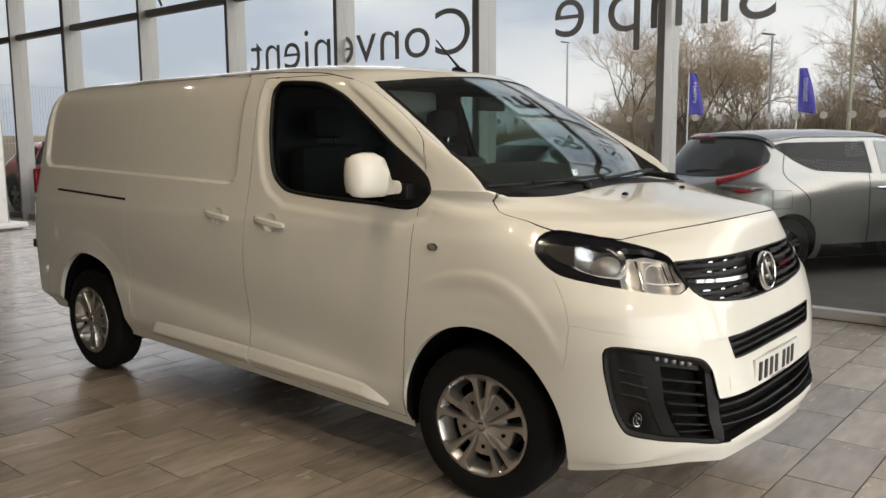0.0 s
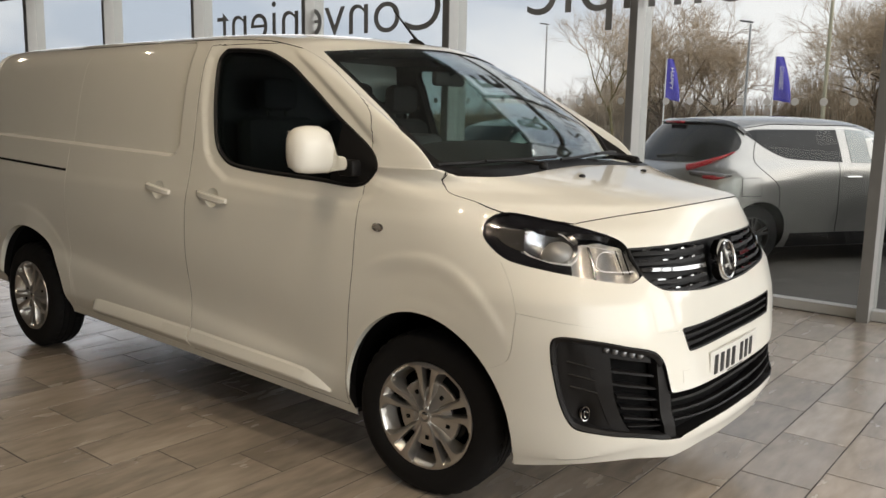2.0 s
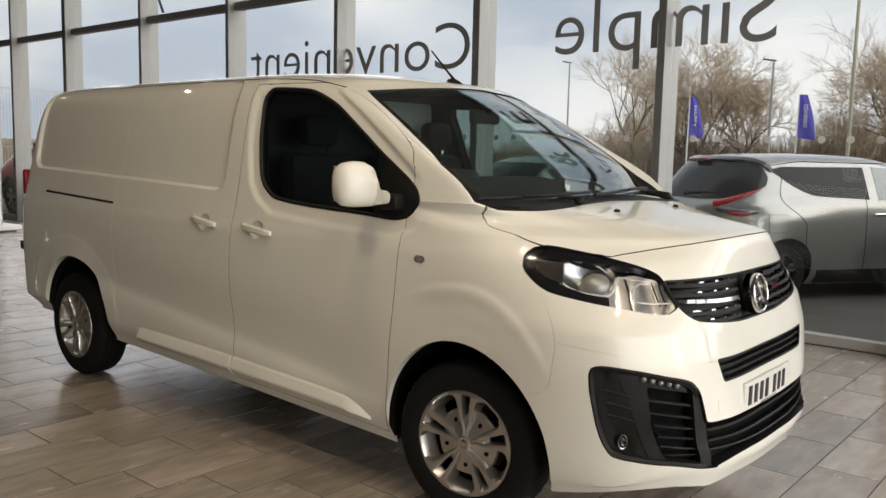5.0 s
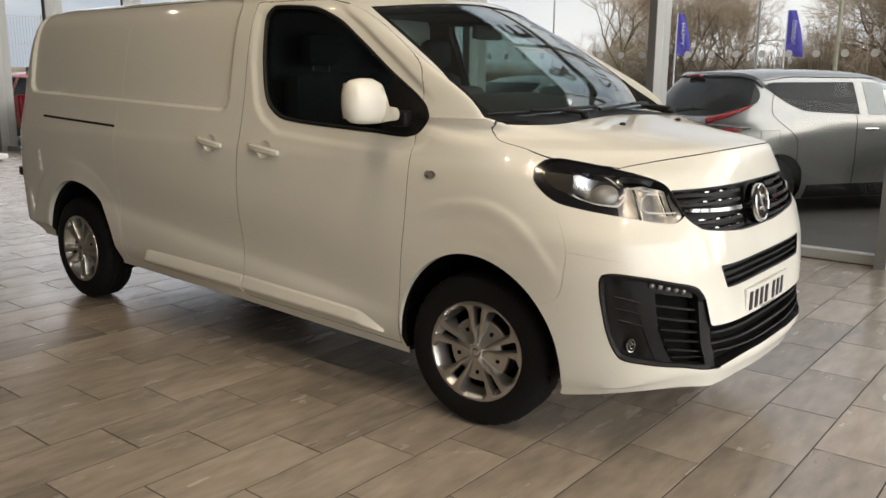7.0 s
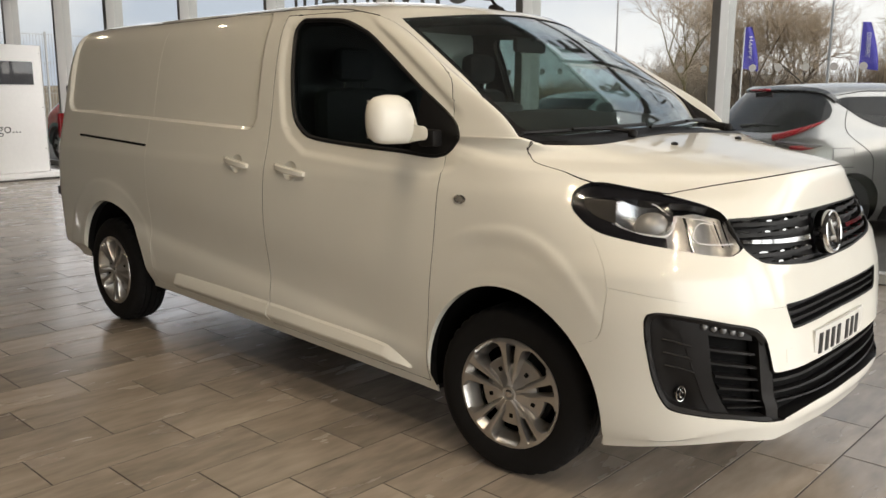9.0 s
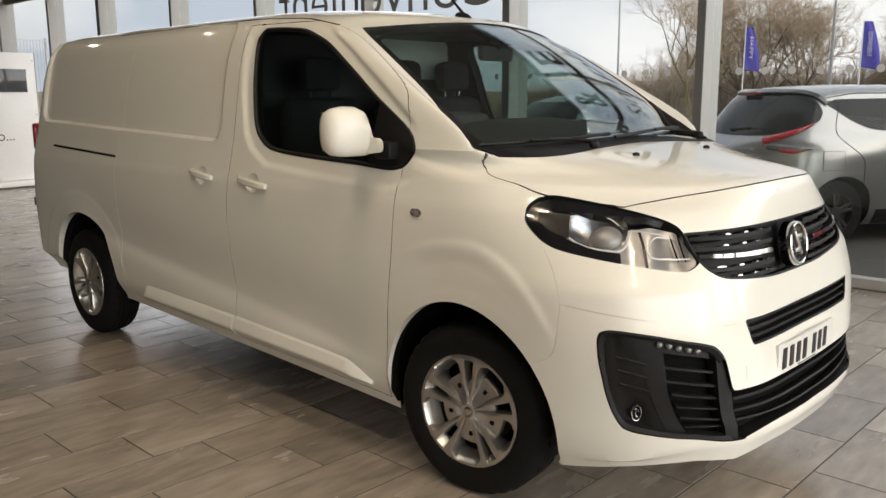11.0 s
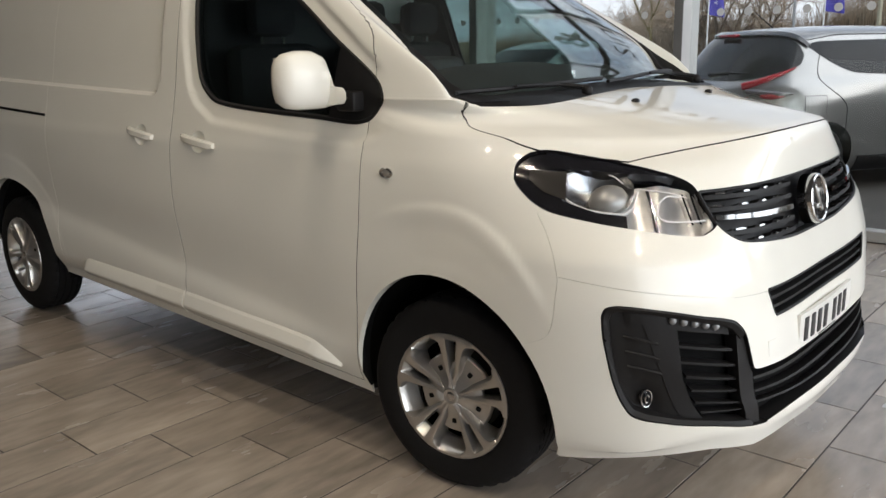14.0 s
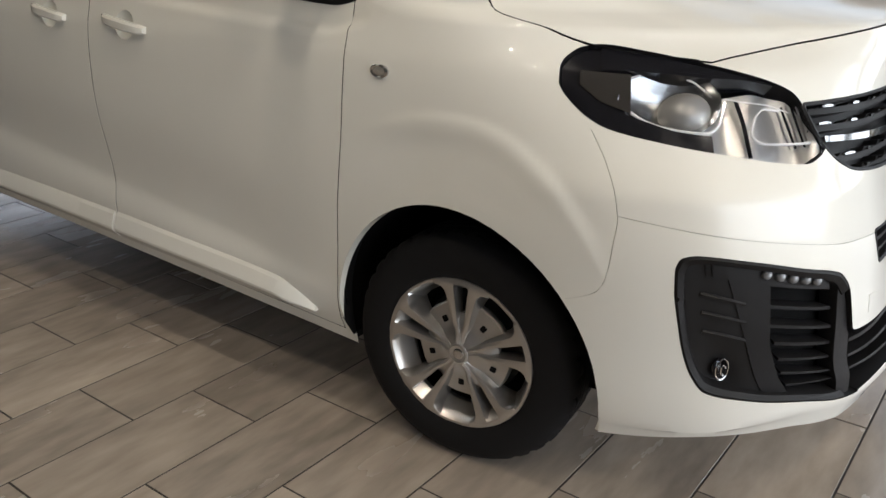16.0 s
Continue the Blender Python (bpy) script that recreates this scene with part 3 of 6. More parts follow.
tools.append(solid_object("tool", patch_solid(beside(-3.60, -2.70, lambda x: 1.163 - .034 * (x + 2.70), lambda x: 1.177 - .034 * (x + 2.70), 30, 3), -.02, .03)))
GUT = beside(-3.05, -.90, glide([-3.05, -2.2, -1.64, -1.16, -.9], [1.876, 1.880, 1.876, 1.858, 1.815]), glide([-3.05, -2.2, -1.64, -1.16, -.9], [1.880, 1.884, 1.880, 1.862, 1.819]), 80, 3)
for far_side in (False, True):
    tools.append(solid_object("tool", patch_solid(GUT, -.010, .02, far=far_side)))
# gaps round the front bumper
for far_side in (False, True):
    tools.append(solid_object("tool", patch_solid(along(.20, .726, glide([.2, .31, .412, .584, .726], [.7505, .753, .768, .796, .823]), glide([.2, .31, .412, .584, .726], [.7520, .7545, .7695, .7975, .8245]), 40, 3), -.005, .02, far=far_side), 0))
    q, zq = np.meshgrid(np.linspace(0, 1, 3), np.linspace(.606, 1.004, 50), indexing="ij")
    tools.append(solid_object("tool", patch_solid((glide([.60, .618, .640, .672, .761, .826, .870, .935, 1.01], [.845, .808, .779, .763, .742, .7265, .725, .733, .754])(zq) + .0014 * q, zq), -.005, .02, far=far_side), 0))
# cab space
cz = np.concatenate([np.linspace(.95, 1.28, 8), np.linspace(1.30, 1.86, 24)])
cab_p = np.linspace(-1, 1, 61)
P = cab_p[:, None] * at_x(-1.60, cz)[None, :]
Zc = cz[None, :] * np.ones_like(P)
C = skin(P, Zc, -.05)
C[..., 0] = np.minimum(C[..., 0], np.where(cz < 1.29, -.12, 5)[None, :])
C[..., 0] = np.where((abs(P) > .54) & (Zc < 1.40) | (abs(P) > .3) & (Zc < 1.30), np.minimum(C[..., 0], -.40), C[..., 0])
C[..., 2] = np.clip(C[..., 2], .95, 1.875)
nu, nv = C.shape[:2]
cf = grid_faces(nu, nv, wrap=True) + [tuple(i * nv for i in range(nu))[::-1], tuple(i * nv + nv - 1 for i in range(nu))]
tools.append(mesh_object("tool", C.reshape(-1, 3), [f[::-1] for f in cf], [PAINT, BLACK], smooth=False, index=[1] * len(cf)))
boolean(body, tools, "DIFFERENCE")
drop(tools)

# panels that stand apart by real gaps
DOOR_BACK = glide([.26, .37, .43, .6, .9, 1.29, 1.55, 1.86], [-1.520, -1.515, -1.487, -1.495, -1.498, -1.485, -1.495, -1.515])
DOOR_FRONT = glide([.26, .46, .66, .92, 1.25, 1.40, 1.5, 1.6, 1.75, 1.83, 1.86], [-.41, -.39, -.37, -.335, -.318, -.315, -.36, -.47, -.70, -.95, -1.15])


def front_door(d):
    return upright(.262 - d, 1.842 + d, lambda z: DOOR_BACK(z) - d, lambda z: DOOR_FRONT(z) + d, 32, 70)


def sliding_door(d):
    return upright(.262 - d, 1.874 + d, lambda z: -2.69 - d + 0 * z, lambda z: DOOR_BACK(z) - .0085 + d, 32, 70)


def bonnet(d):
    e, lo, hi = glide([0, .17, .33, .52, .71, 1], [.55, .745, .805, .835, .765, .60]), glide([0, .16, .64, .93, 1], [1.206, 1.204, 1.185, 1.160, 1.150]), glide([0, .5, 1], [1.316, 1.311, 1.300])
    return wide(lambda v: e(v) + d * .45, lambda w: lo(w) - d * 1.1, lambda w: hi(w) + d * .5, 60, 22)


for name, shape, both in (("front_door", front_door, True), ("sliding_door", sliding_door, True), ("bonnet", bonnet, False)):
    for far_side in ((False, True) if both else (False,)):
        keep = solid_object("tool", patch_solid(shape(0), -.03, .05, far=far_side), 0 if name == "sliding_door" else 1)
        gap = solid_object("tool", patch_solid(shape(.0035 if name == "bonnet" else .0030 if name == "front_door" else .0018), -.036, .06, far=far_side), 0 if name == "sliding_door" else 1)
        panel = new("panel", body.data.copy())
        boolean(panel, [keep], "INTERSECT")
        boolean(body, [gap], "DIFFERENCE")
        drop([keep, gap])
        finish(panel, name, van)
finish(body, "body", van)
BONNET_EDGE = glide([0, .17, .33, .52, .71, 1], [.55, .745, .805, .835, .765, .60])


def skin_part(name, pz, low, high, mat, parent, label="", far=False):
    """A part that lies along the body's skin, between two depths."""
    q = -pz[0] if far else pz[0]
    v, f = slab(skin(q, pz[1], low), skin(q, pz[1], high))
    bm = bmesh.new()
    vs = [bm.verts.new(tuple(map(float, c))) for c in v]
    for k in f:
        bm.faces.new([vs[i] for i in k])
    return part(name, bm, mat, parent, label)


def skin_line(pts, off, n=40):
    """Points along the skin through (p, z) knots."""
    pts = np.array(pts, float)
    t = np.linspace(0, len(pts) - 1, n)
    k = np.arange(len(pts))
    return skin(glide(k, pts[:, 0])(t), glide(k, pts[:, 1])(t), off)


def rim_line(pz, off):
    """The closed outline of a patch."""
    p, z = pz
    pr = np.concatenate([p[:, 0], p[-1, 1:], p[::-1, -1][1:], p[0, ::-1][1:]])
    zr = np.concatenate([z[:, 0], z[-1, 1:], z[::-1, -1][1:], z[0, ::-1][1:]])
    return skin(pr, zr, off)


# ---- glass of the van ----
for far_side in (False, True):
    win = skin_part("side_window", SIDEWIN, -.013, -.009, DARKGLASS, van, "dark side window glass", far_side)
    bm = bmesh.new()
    line = rim_line((-SIDEWIN[0] if far_side else SIDEWIN[0], SIDEWIN[1]), -.006)
    tube(bm, list(line), .011, 6, cap=False)
    part("window_seal", bm, BLACK, win)
    # black corner piece that carries the mirror
    sail = beside(-.52, -.272, glide([-.52, -.39, -.325, -.29, -.272], [1.244, 1.234, 1.245, 1.270, 1.300]), glide([-.52, -.505, -.49, -.39, -.325, -.29, -.272], [1.25, 1.36, 1.478, 1.420, 1.376, 1.345, 1.314]), 24, 8)
    skin_part("mirror_sail", sail, -.008, .002, BLACK, win, "matt black corner panel", far_side)
screen = skin_part("windscreen", WIND, -.010, -.005, SCREENGLASS, van, "clear raked windscreen glass")
screen.visible_shadow = False
w, v = np.meshgrid(np.linspace(-1, 1, 60), np.linspace(0, .028, 4), indexing="ij")
EW, BW, TW = glide([0, .1, .5, 1], [.580, .552, .507, .500]), glide([0, .2, .8, 1], [1.318, 1.313, 1.294, 1.296]), glide([0, .45, .8, 1], [1.843, 1.826, 1.813, 1.806])


def on_screen(w, v):
    return w * EW(v), BW(abs(w)) + (TW(abs(w)) - BW(abs(w))) * v


skin_part("lower_border", on_screen(w, v * (1 + .25 * abs(w)) * (1 - .65 * step(-.05, -.5, w))), -.017, -.011, GLOSSBLACK, screen, "black ceramic border")
w, v = np.meshgrid(np.linspace(-1, 1, 60), np.linspace(.955, 1, 4), indexing="ij")
skin_part("upper_border", on_screen(w, v), -.017, -.011, GLOSSBLACK, screen, "black ceramic border")
for s in (-1, 1):
    w, v = np.meshgrid(np.linspace(.925, 1, 4), np.linspace(.03, .97, 30), indexing="ij")
    skin_part("side_border", on_screen(s * w, v), -.017, -.011, GLOSSBLACK, screen, "black ceramic border")
w, v = np.meshgrid(np.linspace(-.11, .11, 10), np.linspace(.86, .97, 6), indexing="ij")
skin_part("sensor_cover", on_screen(w, v), -.03, -.012, GLOSSBLACK, screen, "black sensor cover")

# matt black corner trims at the foot of both pillars
for s in (-1, 1):
    w, v = np.meshgrid(np.linspace(0, 1, 8), np.linspace(0, 1, 18), indexing="ij")
    zt = 1.296 + .174 * v
    p0, p1 = np.interp(zt, [1.296, 1.36, 1.47], [.46, .465, .495]), np.interp(zt, [1.296, 1.36, 1.47], [.60, .585, .515])
    skin_part("corner_trim", (s * (p0 + (p1 - p0) * w), zt), -.012, .004, BLACK, screen, "matt black corner trim")

# scuttle, wipers and washer jets
w, v = np.meshgrid(np.linspace(-1, 1, 60), np.linspace(0, 1, 4), indexing="ij")
# real scuttle, raised except on the far side to cover a reflection in the glass
skin_part("scuttle_panel", (w * (.60 - .03 * v), BW(abs(w)) - .008 + (.026 - .017 * step(-.05, -.55, w)) * v), -.025, .001, BLACK, van, "black plastic scuttle below the windscreen")
for name, arm, blade in (("wiper", [(.165, 1.306), (.20, 1.316), (.27, 1.319), (.33, 1.317)], [(.56, 1.312), (.44, 1.316), (.252, 1.328), (.12, 1.336), (.03, 1.341)]),
                         ("wiper", [(-.36, 1.302), (-.30, 1.32), (-.20, 1.334), (-.14, 1.338)], [(.02, 1.327), (-.06, 1.337), (-.2, 1.343), (-.36, 1.338), (-.46, 1.33)])):
    wip = empty("wiper", "", "")
    wip.parent = van
    tube_bm = tube(bmesh.new(), list(skin_line(arm, .022, 14)), [.009] * 4 + [.006] * 10, 8)
    part("wiper_arm", tube_bm, BLACK, wip, "black wiper arm")
    part("wiper_blade", tube(bmesh.new(), list(skin_line(blade, .012, 24)), .0075, 6), BLACK, wip, "thin rubber blade")
    px_, pz_ = arm[0]
    bm = bmesh.new()
    bmesh.ops.create_uvsphere(bm, u_segments=14, v_segments=8, radius=.02, matrix=Matrix.Translation(skin(px_, pz_, .012)))
    part("pivot", bm, BLACK, wip)
for pj in (.135, -.150):
    bm = bmesh.new()
    bmesh.ops.create_uvsphere(bm, u_segments=12, v_segments=8, radius=1, matrix=Matrix.Translation(skin(pj, 1.281, .003)) @ Matrix.Diagonal((.014, .016, .009, 1)))
    part("washer_jet", bm, BLACK, van, "small black washer jet")

for s in (-1, 1):
    v = np.linspace(.02, .985, 60)
    part("bonnet_gap", tube(bmesh.new(), list(skin(s * BONNET_EDGE(v), 1.150 + .150 * v, -.0005)), .0017, 5), SEAM, van, "dark gap beside the bonnet")

# aerial
aer = empty("aerial", "", "")
aer.parent = van
base = Vector((-.80, 0.0, 1.872))
bm = bmesh.new()
bmesh.ops.create_uvsphere(bm, u_segments=16, v_segments=10, radius=1, matrix=Matrix.Translation(base + Vector((-.0, 0, .006))) @ Matrix.Rotation(radians(18), 4, "Y") @ Matrix.Diagonal((.055, .024, .024, 1)))
part("aerial_foot", bm, BLACK, aer, "black plastic foot")
part("aerial_rod", tube(bmesh.new(), [base + Vector((.01, 0, .012)), base + Vector((-.05, 0, .07)), base + Vector((-.165, 0, .185))], [.009, .006, .0042], 8), BLACK, aer, "thin black rod")

# ---- head lamps ----
for far_side in (False, True):
    s = -1 if far_side else 1
    lamp = empty("head_lamp", "clear headlamp with black surround and bright reflectors", "")
    lamp.parent = van
    lens = skin_part("lens", LAMP, -.004, .001, LENS, lamp, "clear plastic lens", far_side)
    lens.visible_shadow = False
    skin_part("housing", grown(LAMP, -.004), -.084, -.078, GLOSSBLACK, lamp, "black lamp housing", far_side)
    # black surround: the outer end and the upper lid
    lt, lb = glide([.343, .361, .379, .401, .456, .546, .666, .740, .774, .792, .800, .804], [.968, 1.005, 1.058, 1.087, 1.115, 1.142, 1.169, 1.180, 1.172, 1.157, 1.145, 1.132]), glide([.343, .355, .386, .438, .526, .641, .728, .760, .786, .798, .804], [.962, .950, .936, .942, .960, .984, 1.008, 1.030, 1.061, 1.080, 1.096])
    lid = along(.435, .74, lambda p: lt(p) - np.interp(p, [.435, .50, .57, .66, .74], [.004, .012, .026, .036, .05]), lambda p: lt(p) - .003, 40, 5)
    skin_part("lid", lid, -.05, -.006, GLOSSBLACK, lamp, "gloss black lid", far_side)
    outer = along(.70, .802, lambda p: lb(p) + .003, lambda p: lt(p) - .003, 24, 8)
    skin_part("outer_surround", outer, -.05, -.012, GLOSSBLACK, lamp, "gloss black surround", far_side)
    foot = along(.555, .74, lambda p: lb(p) + .003, lambda p: lb(p) + np.interp(p, [.555, .62, .72, .74], [.040, .036, .050, .06]), 30, 4)
    skin_part("lower_surround", foot, -.06, -.014, GLOSSBLACK, lamp, "gloss black surround", far_side)
    lens2 = along(.690, .772, lambda p: np.interp(p, [.690, .74, .772], [1.046, 1.066, 1.100]), lambda p: np.interp(p, [.690, .772], [1.126, 1.130]), 16, 6)
    skin_part("indicator_window", lens2, -.012, -.008, material("smoked_lens", (.038, .035, .030), .14, coat=.8), lamp, "smoked indicator lens", far_side)
    # reflectors
    bowl = along(.535, .71, lambda p: 1.072 - .064 * np.sqrt(np.clip(1 - ((p - .622) / .090) ** 2, 0, 1)), lambda p: 1.085 + .056 * np.sqrt(np.clip(1 - ((p - .622) / .090) ** 2, 0, 1)), 26, 12)
    depth = .02 + .05 * (1 - ((bowl[0] - .622) / .078) ** 2) * (1 - (np.linspace(-1, 1, 12)[None, :]) ** 2)
    q = -bowl[0] if far_side else bowl[0]
    va, fa = slab(skin(q, bowl[1], -depth - .004), skin(q, bowl[1], -depth))
    bm = bmesh.new()
    vs = [bm.verts.new(tuple(map(float, c))) for c in va]
    for k in fa:
        bm.faces.new([vs[i] for i in k])
    part("main_reflector", bm, material("soft_chrome", (.50, .50, .49), .24, metal=1.0), lamp, "bright bowl reflector")
    bm = bmesh.new()
    bmesh.ops.create_uvsphere(bm, u_segments=24, v_segments=16, radius=1, matrix=Matrix.Translation(skin(s * .588, 1.070, -.066)) @ Matrix.Diagonal((.060, .062, .050, 1)))
    part("projector", bm, material("projector_glass", (.36, .36, .34), .34, metal=.35), lamp, "round projector lens")
    panel = along(.347, .56, lambda p: lb(p) + .003, lambda p: lt(p) - np.interp(p, [.347, .40, .46, .56], [.001, .004, .012, .042]), 44, 12)
    fold = (.008 + .034 * step(.347, .385, panel[0]) + .012 * np.sin((panel[0] - .362) * 30) ** 2) * (1 - .35 * np.linspace(0, 1, 12)[None, :] ** 4 * step(.46, .38, panel[0]))
    q = -panel[0] if far_side else panel[0]
    va, fa = slab(skin(q, panel[1], -fold - .004), skin(q, panel[1], -fold))
    bm = bmesh.new()
    vs = [bm.verts.new(tuple(map(float, c))) for c in va]
    for k in fa:
        bm.faces.new([vs[i] for i in k])
    part("side_reflector", bm, material("satin_reflector", (.60, .60, .58), .36, metal=.85), lamp, "satin silver reflector")
    for knots, r in (([(.70, 1.12), (.66, 1.136), (.62, 1.134), (.585, 1.122), (.56, 1.10)], .0022), ([(.70, 1.12), (.70, 1.07), (.67, 1.035), (.62, 1.018), (.565, 1.013), (.54, 1.03), (.525, 1.075)], .0034),
                     ([(.525, 1.085), (.495, 1.078), (.45, 1.07), (.40, 1.05)], .002), ([(.47, 1.045), (.48, 1.01), (.46, .99), (.41, .985), (.36, .983)], .0032), ([(.47, 1.045), (.45, 1.06), (.42, 1.055)], .0024)):
        part("light_guide", tube(bmesh.new(), list(skin_line([(s * a, b) for a, b in knots], -.018, 24)), r, 6), GUIDE, lamp, "bright guide line")
    for k in range(6):
        a = .350 + .011 * k
        part("rib", tube(bmesh.new(), list(skin_line([(s * (a + .02), 1.065 - .002 * k + .006), (s * (a + .012), 1.03), (s * a, .975)], -.02, 10)), .0026, 5), SILVER if k % 2 else GLOSSBLACK, lamp)
    part("divider", tube(bmesh.new(), list(skin_line([(s * .50, 1.085), (s * .487, 1.03), (s * .482, .965)], -.03, 12)), .005, 6), GLOSSBLACK, lamp)

# ---- upper grille ----
gr = empty("upper_grille", "", "")
gr.parent = van
skin_part("grille_back", grown(GRILLE, -.002), -.055, -.048, BLACK, gr)
GT = glide([-.376, -.2, 0, .2, .376], [1.06, 1.062, 1.061, 1.062, 1.06])
rows = [(1.048, .36), (1.012, .355), (.942, .318), (.908, .262)]
for s in (-1, 1):
    for k, (zr, end) in enumerate(rows):
        sag = .012
        lo = lambda p, zr=zr: zr - .009 - .012 * np.cos(abs(p) * 4.2)
        hi = lambda p, zr=zr: zr + .004 - .012 * np.cos(abs(p) * 4.2)
        a, b = (.055, end)
        skin_part("louvre", along(s * a, s * b, lo, hi, 26, 3), -.04, -.010, BLACK, gr)
        for n, pc in enumerate((.315, .235, .165, .105) if zr > .95 else (.272, .20, .135, .085)):
            pc = pc + (.012 if k in (1, 3) else 0)
            if pc + .02 > end:
                continue
            wd = .015 * (1.0 if n == 0 else .62 if n == 1 else .5)
            skin_part("chrome_tip", along(s * (pc - wd), s * (pc + wd), lambda p, f=lo: f(p) + .0135, lambda p, f=lo, c=pc, d=wd: f(p) + .0195 - .0022 * abs(abs(p) - c) / d, 8, 3), -.03, -.006, CHROME, gr, "small chrome tip")
            skin_part("louvre_fin", along(s * (pc + wd), s * (pc + wd + .022), lambda p, f=lo: f(p) + .002, lambda p, f=lo, c=pc + wd: f(p) + .020 - .6 * (abs(p) - c), 6, 3), -.045, -.014, BLACK, gr)
    bar_lo = lambda p: .965 - .010 * np.cos(abs(p) * 4.2) + .012 * (abs(p) / .35)
    bar_hi = lambda p: .983 - .010 * np.cos(abs(p) * 4.2) + .006 * (abs(p) / .35)
    skin_part("chrome_bar", along(s * .075, s * .345, bar_lo, bar_hi, 30, 4), -.02, .006, CHROME, gr, "polished chrome wing bar")
part("grille_rim", tube(bmesh.new(), list(rim_line(GRILLE, -.004)), .006, 6, cap=False), BLACK, gr)
# badge: a plain shape on a dark disc
badge = empty("badge", "", "")
badge.parent = gr
m = Matrix.Translation((.858, 0, .966)) @ Matrix.Rotation(radians(90), 4, "Z") @ Matrix.Rotation(radians(-9), 4, "X")
part("badge_ring", lathe(bmesh.new(), [(.083, .034), (.083, -.004), (.080, -.012), (.075, -.015), (.070, -.012), (.067, -.004), (.067, .004)], steps=56, m=m), CHROME, badge, "chrome ring")
part("badge_disc", lathe(bmesh.new(), [(.068, .002), (.045, -.001), (.0005, -.003)], steps=48, m=m), BADGEGREY, badge, "dark disc")
bm = bmesh.new()
box(bm, -.050, .050, -.012, -.001, -.006, .010, .004, m=m @ Matrix.Rotation(radians(62), 4, "Y"))
box(bm, -.030, .018, -.013, -.001, -.010, .006, .004, m=m @ Matrix.Translation((.016, 0, .026)))
box(bm, -.018, .030, -.013, -.001, -.006, .010, .004, m=m @ Matrix.Translation((-.016, 0, -.026)))
part("badge_emblem", bm, SILVER, badge, "plain chrome emblem shape")

# ---- slit under the badge ----
sl = empty("upper_slit", "", "")
sl.parent = van
skin_part("slit_back", grown(SLIT, -.002), -.046, -.040, BLACK, sl)
for zr in (.728, .700):
    skin_part("slat", along(-.222, .222, const(zr - .004), const(zr + .004), 40, 3), -.038, -.006, BLACK, sl)
part("slit_rim", tube(bmesh.new(), list(rim_line(SLIT, -.003)), .005, 6, cap=False), BLACK, sl)

# ---- number plate: the characters are plain bars ----
plate = empty("number_plate", "white front number plate with dark character bars", "")
plate.parent = van
py, pz = np.meshgrid(np.linspace(-.26, .26, 20), np.linspace(.531, .641, 6), indexing="ij")
px = .930 - .10 * py ** 2
va, fa = slab(np.stack([px - .012, py, pz], -1), np.stack([px, py, pz], -1))
bm = bmesh.new()
vs = [bm.verts.new(tuple(map(float, c))) for c in va]
for k in fa:
    bm.faces.new([vs[i] for i in k])
part("plate_panel", bm, PLATE, plate, "white reflective plate")
for yc in (-.208, -.150, -.092, -.034, .058, .116, .174):
    xx = .9312 - .10 * yc ** 2
    part("character_bar", boxed(xx - .002, xx + .0012, yc - .017, yc + .017, .547, .624, .003), INK, plate)
part("maker_strip", boxed(.926, .9312, -.09, .08, .5345, .5385), INK, plate)

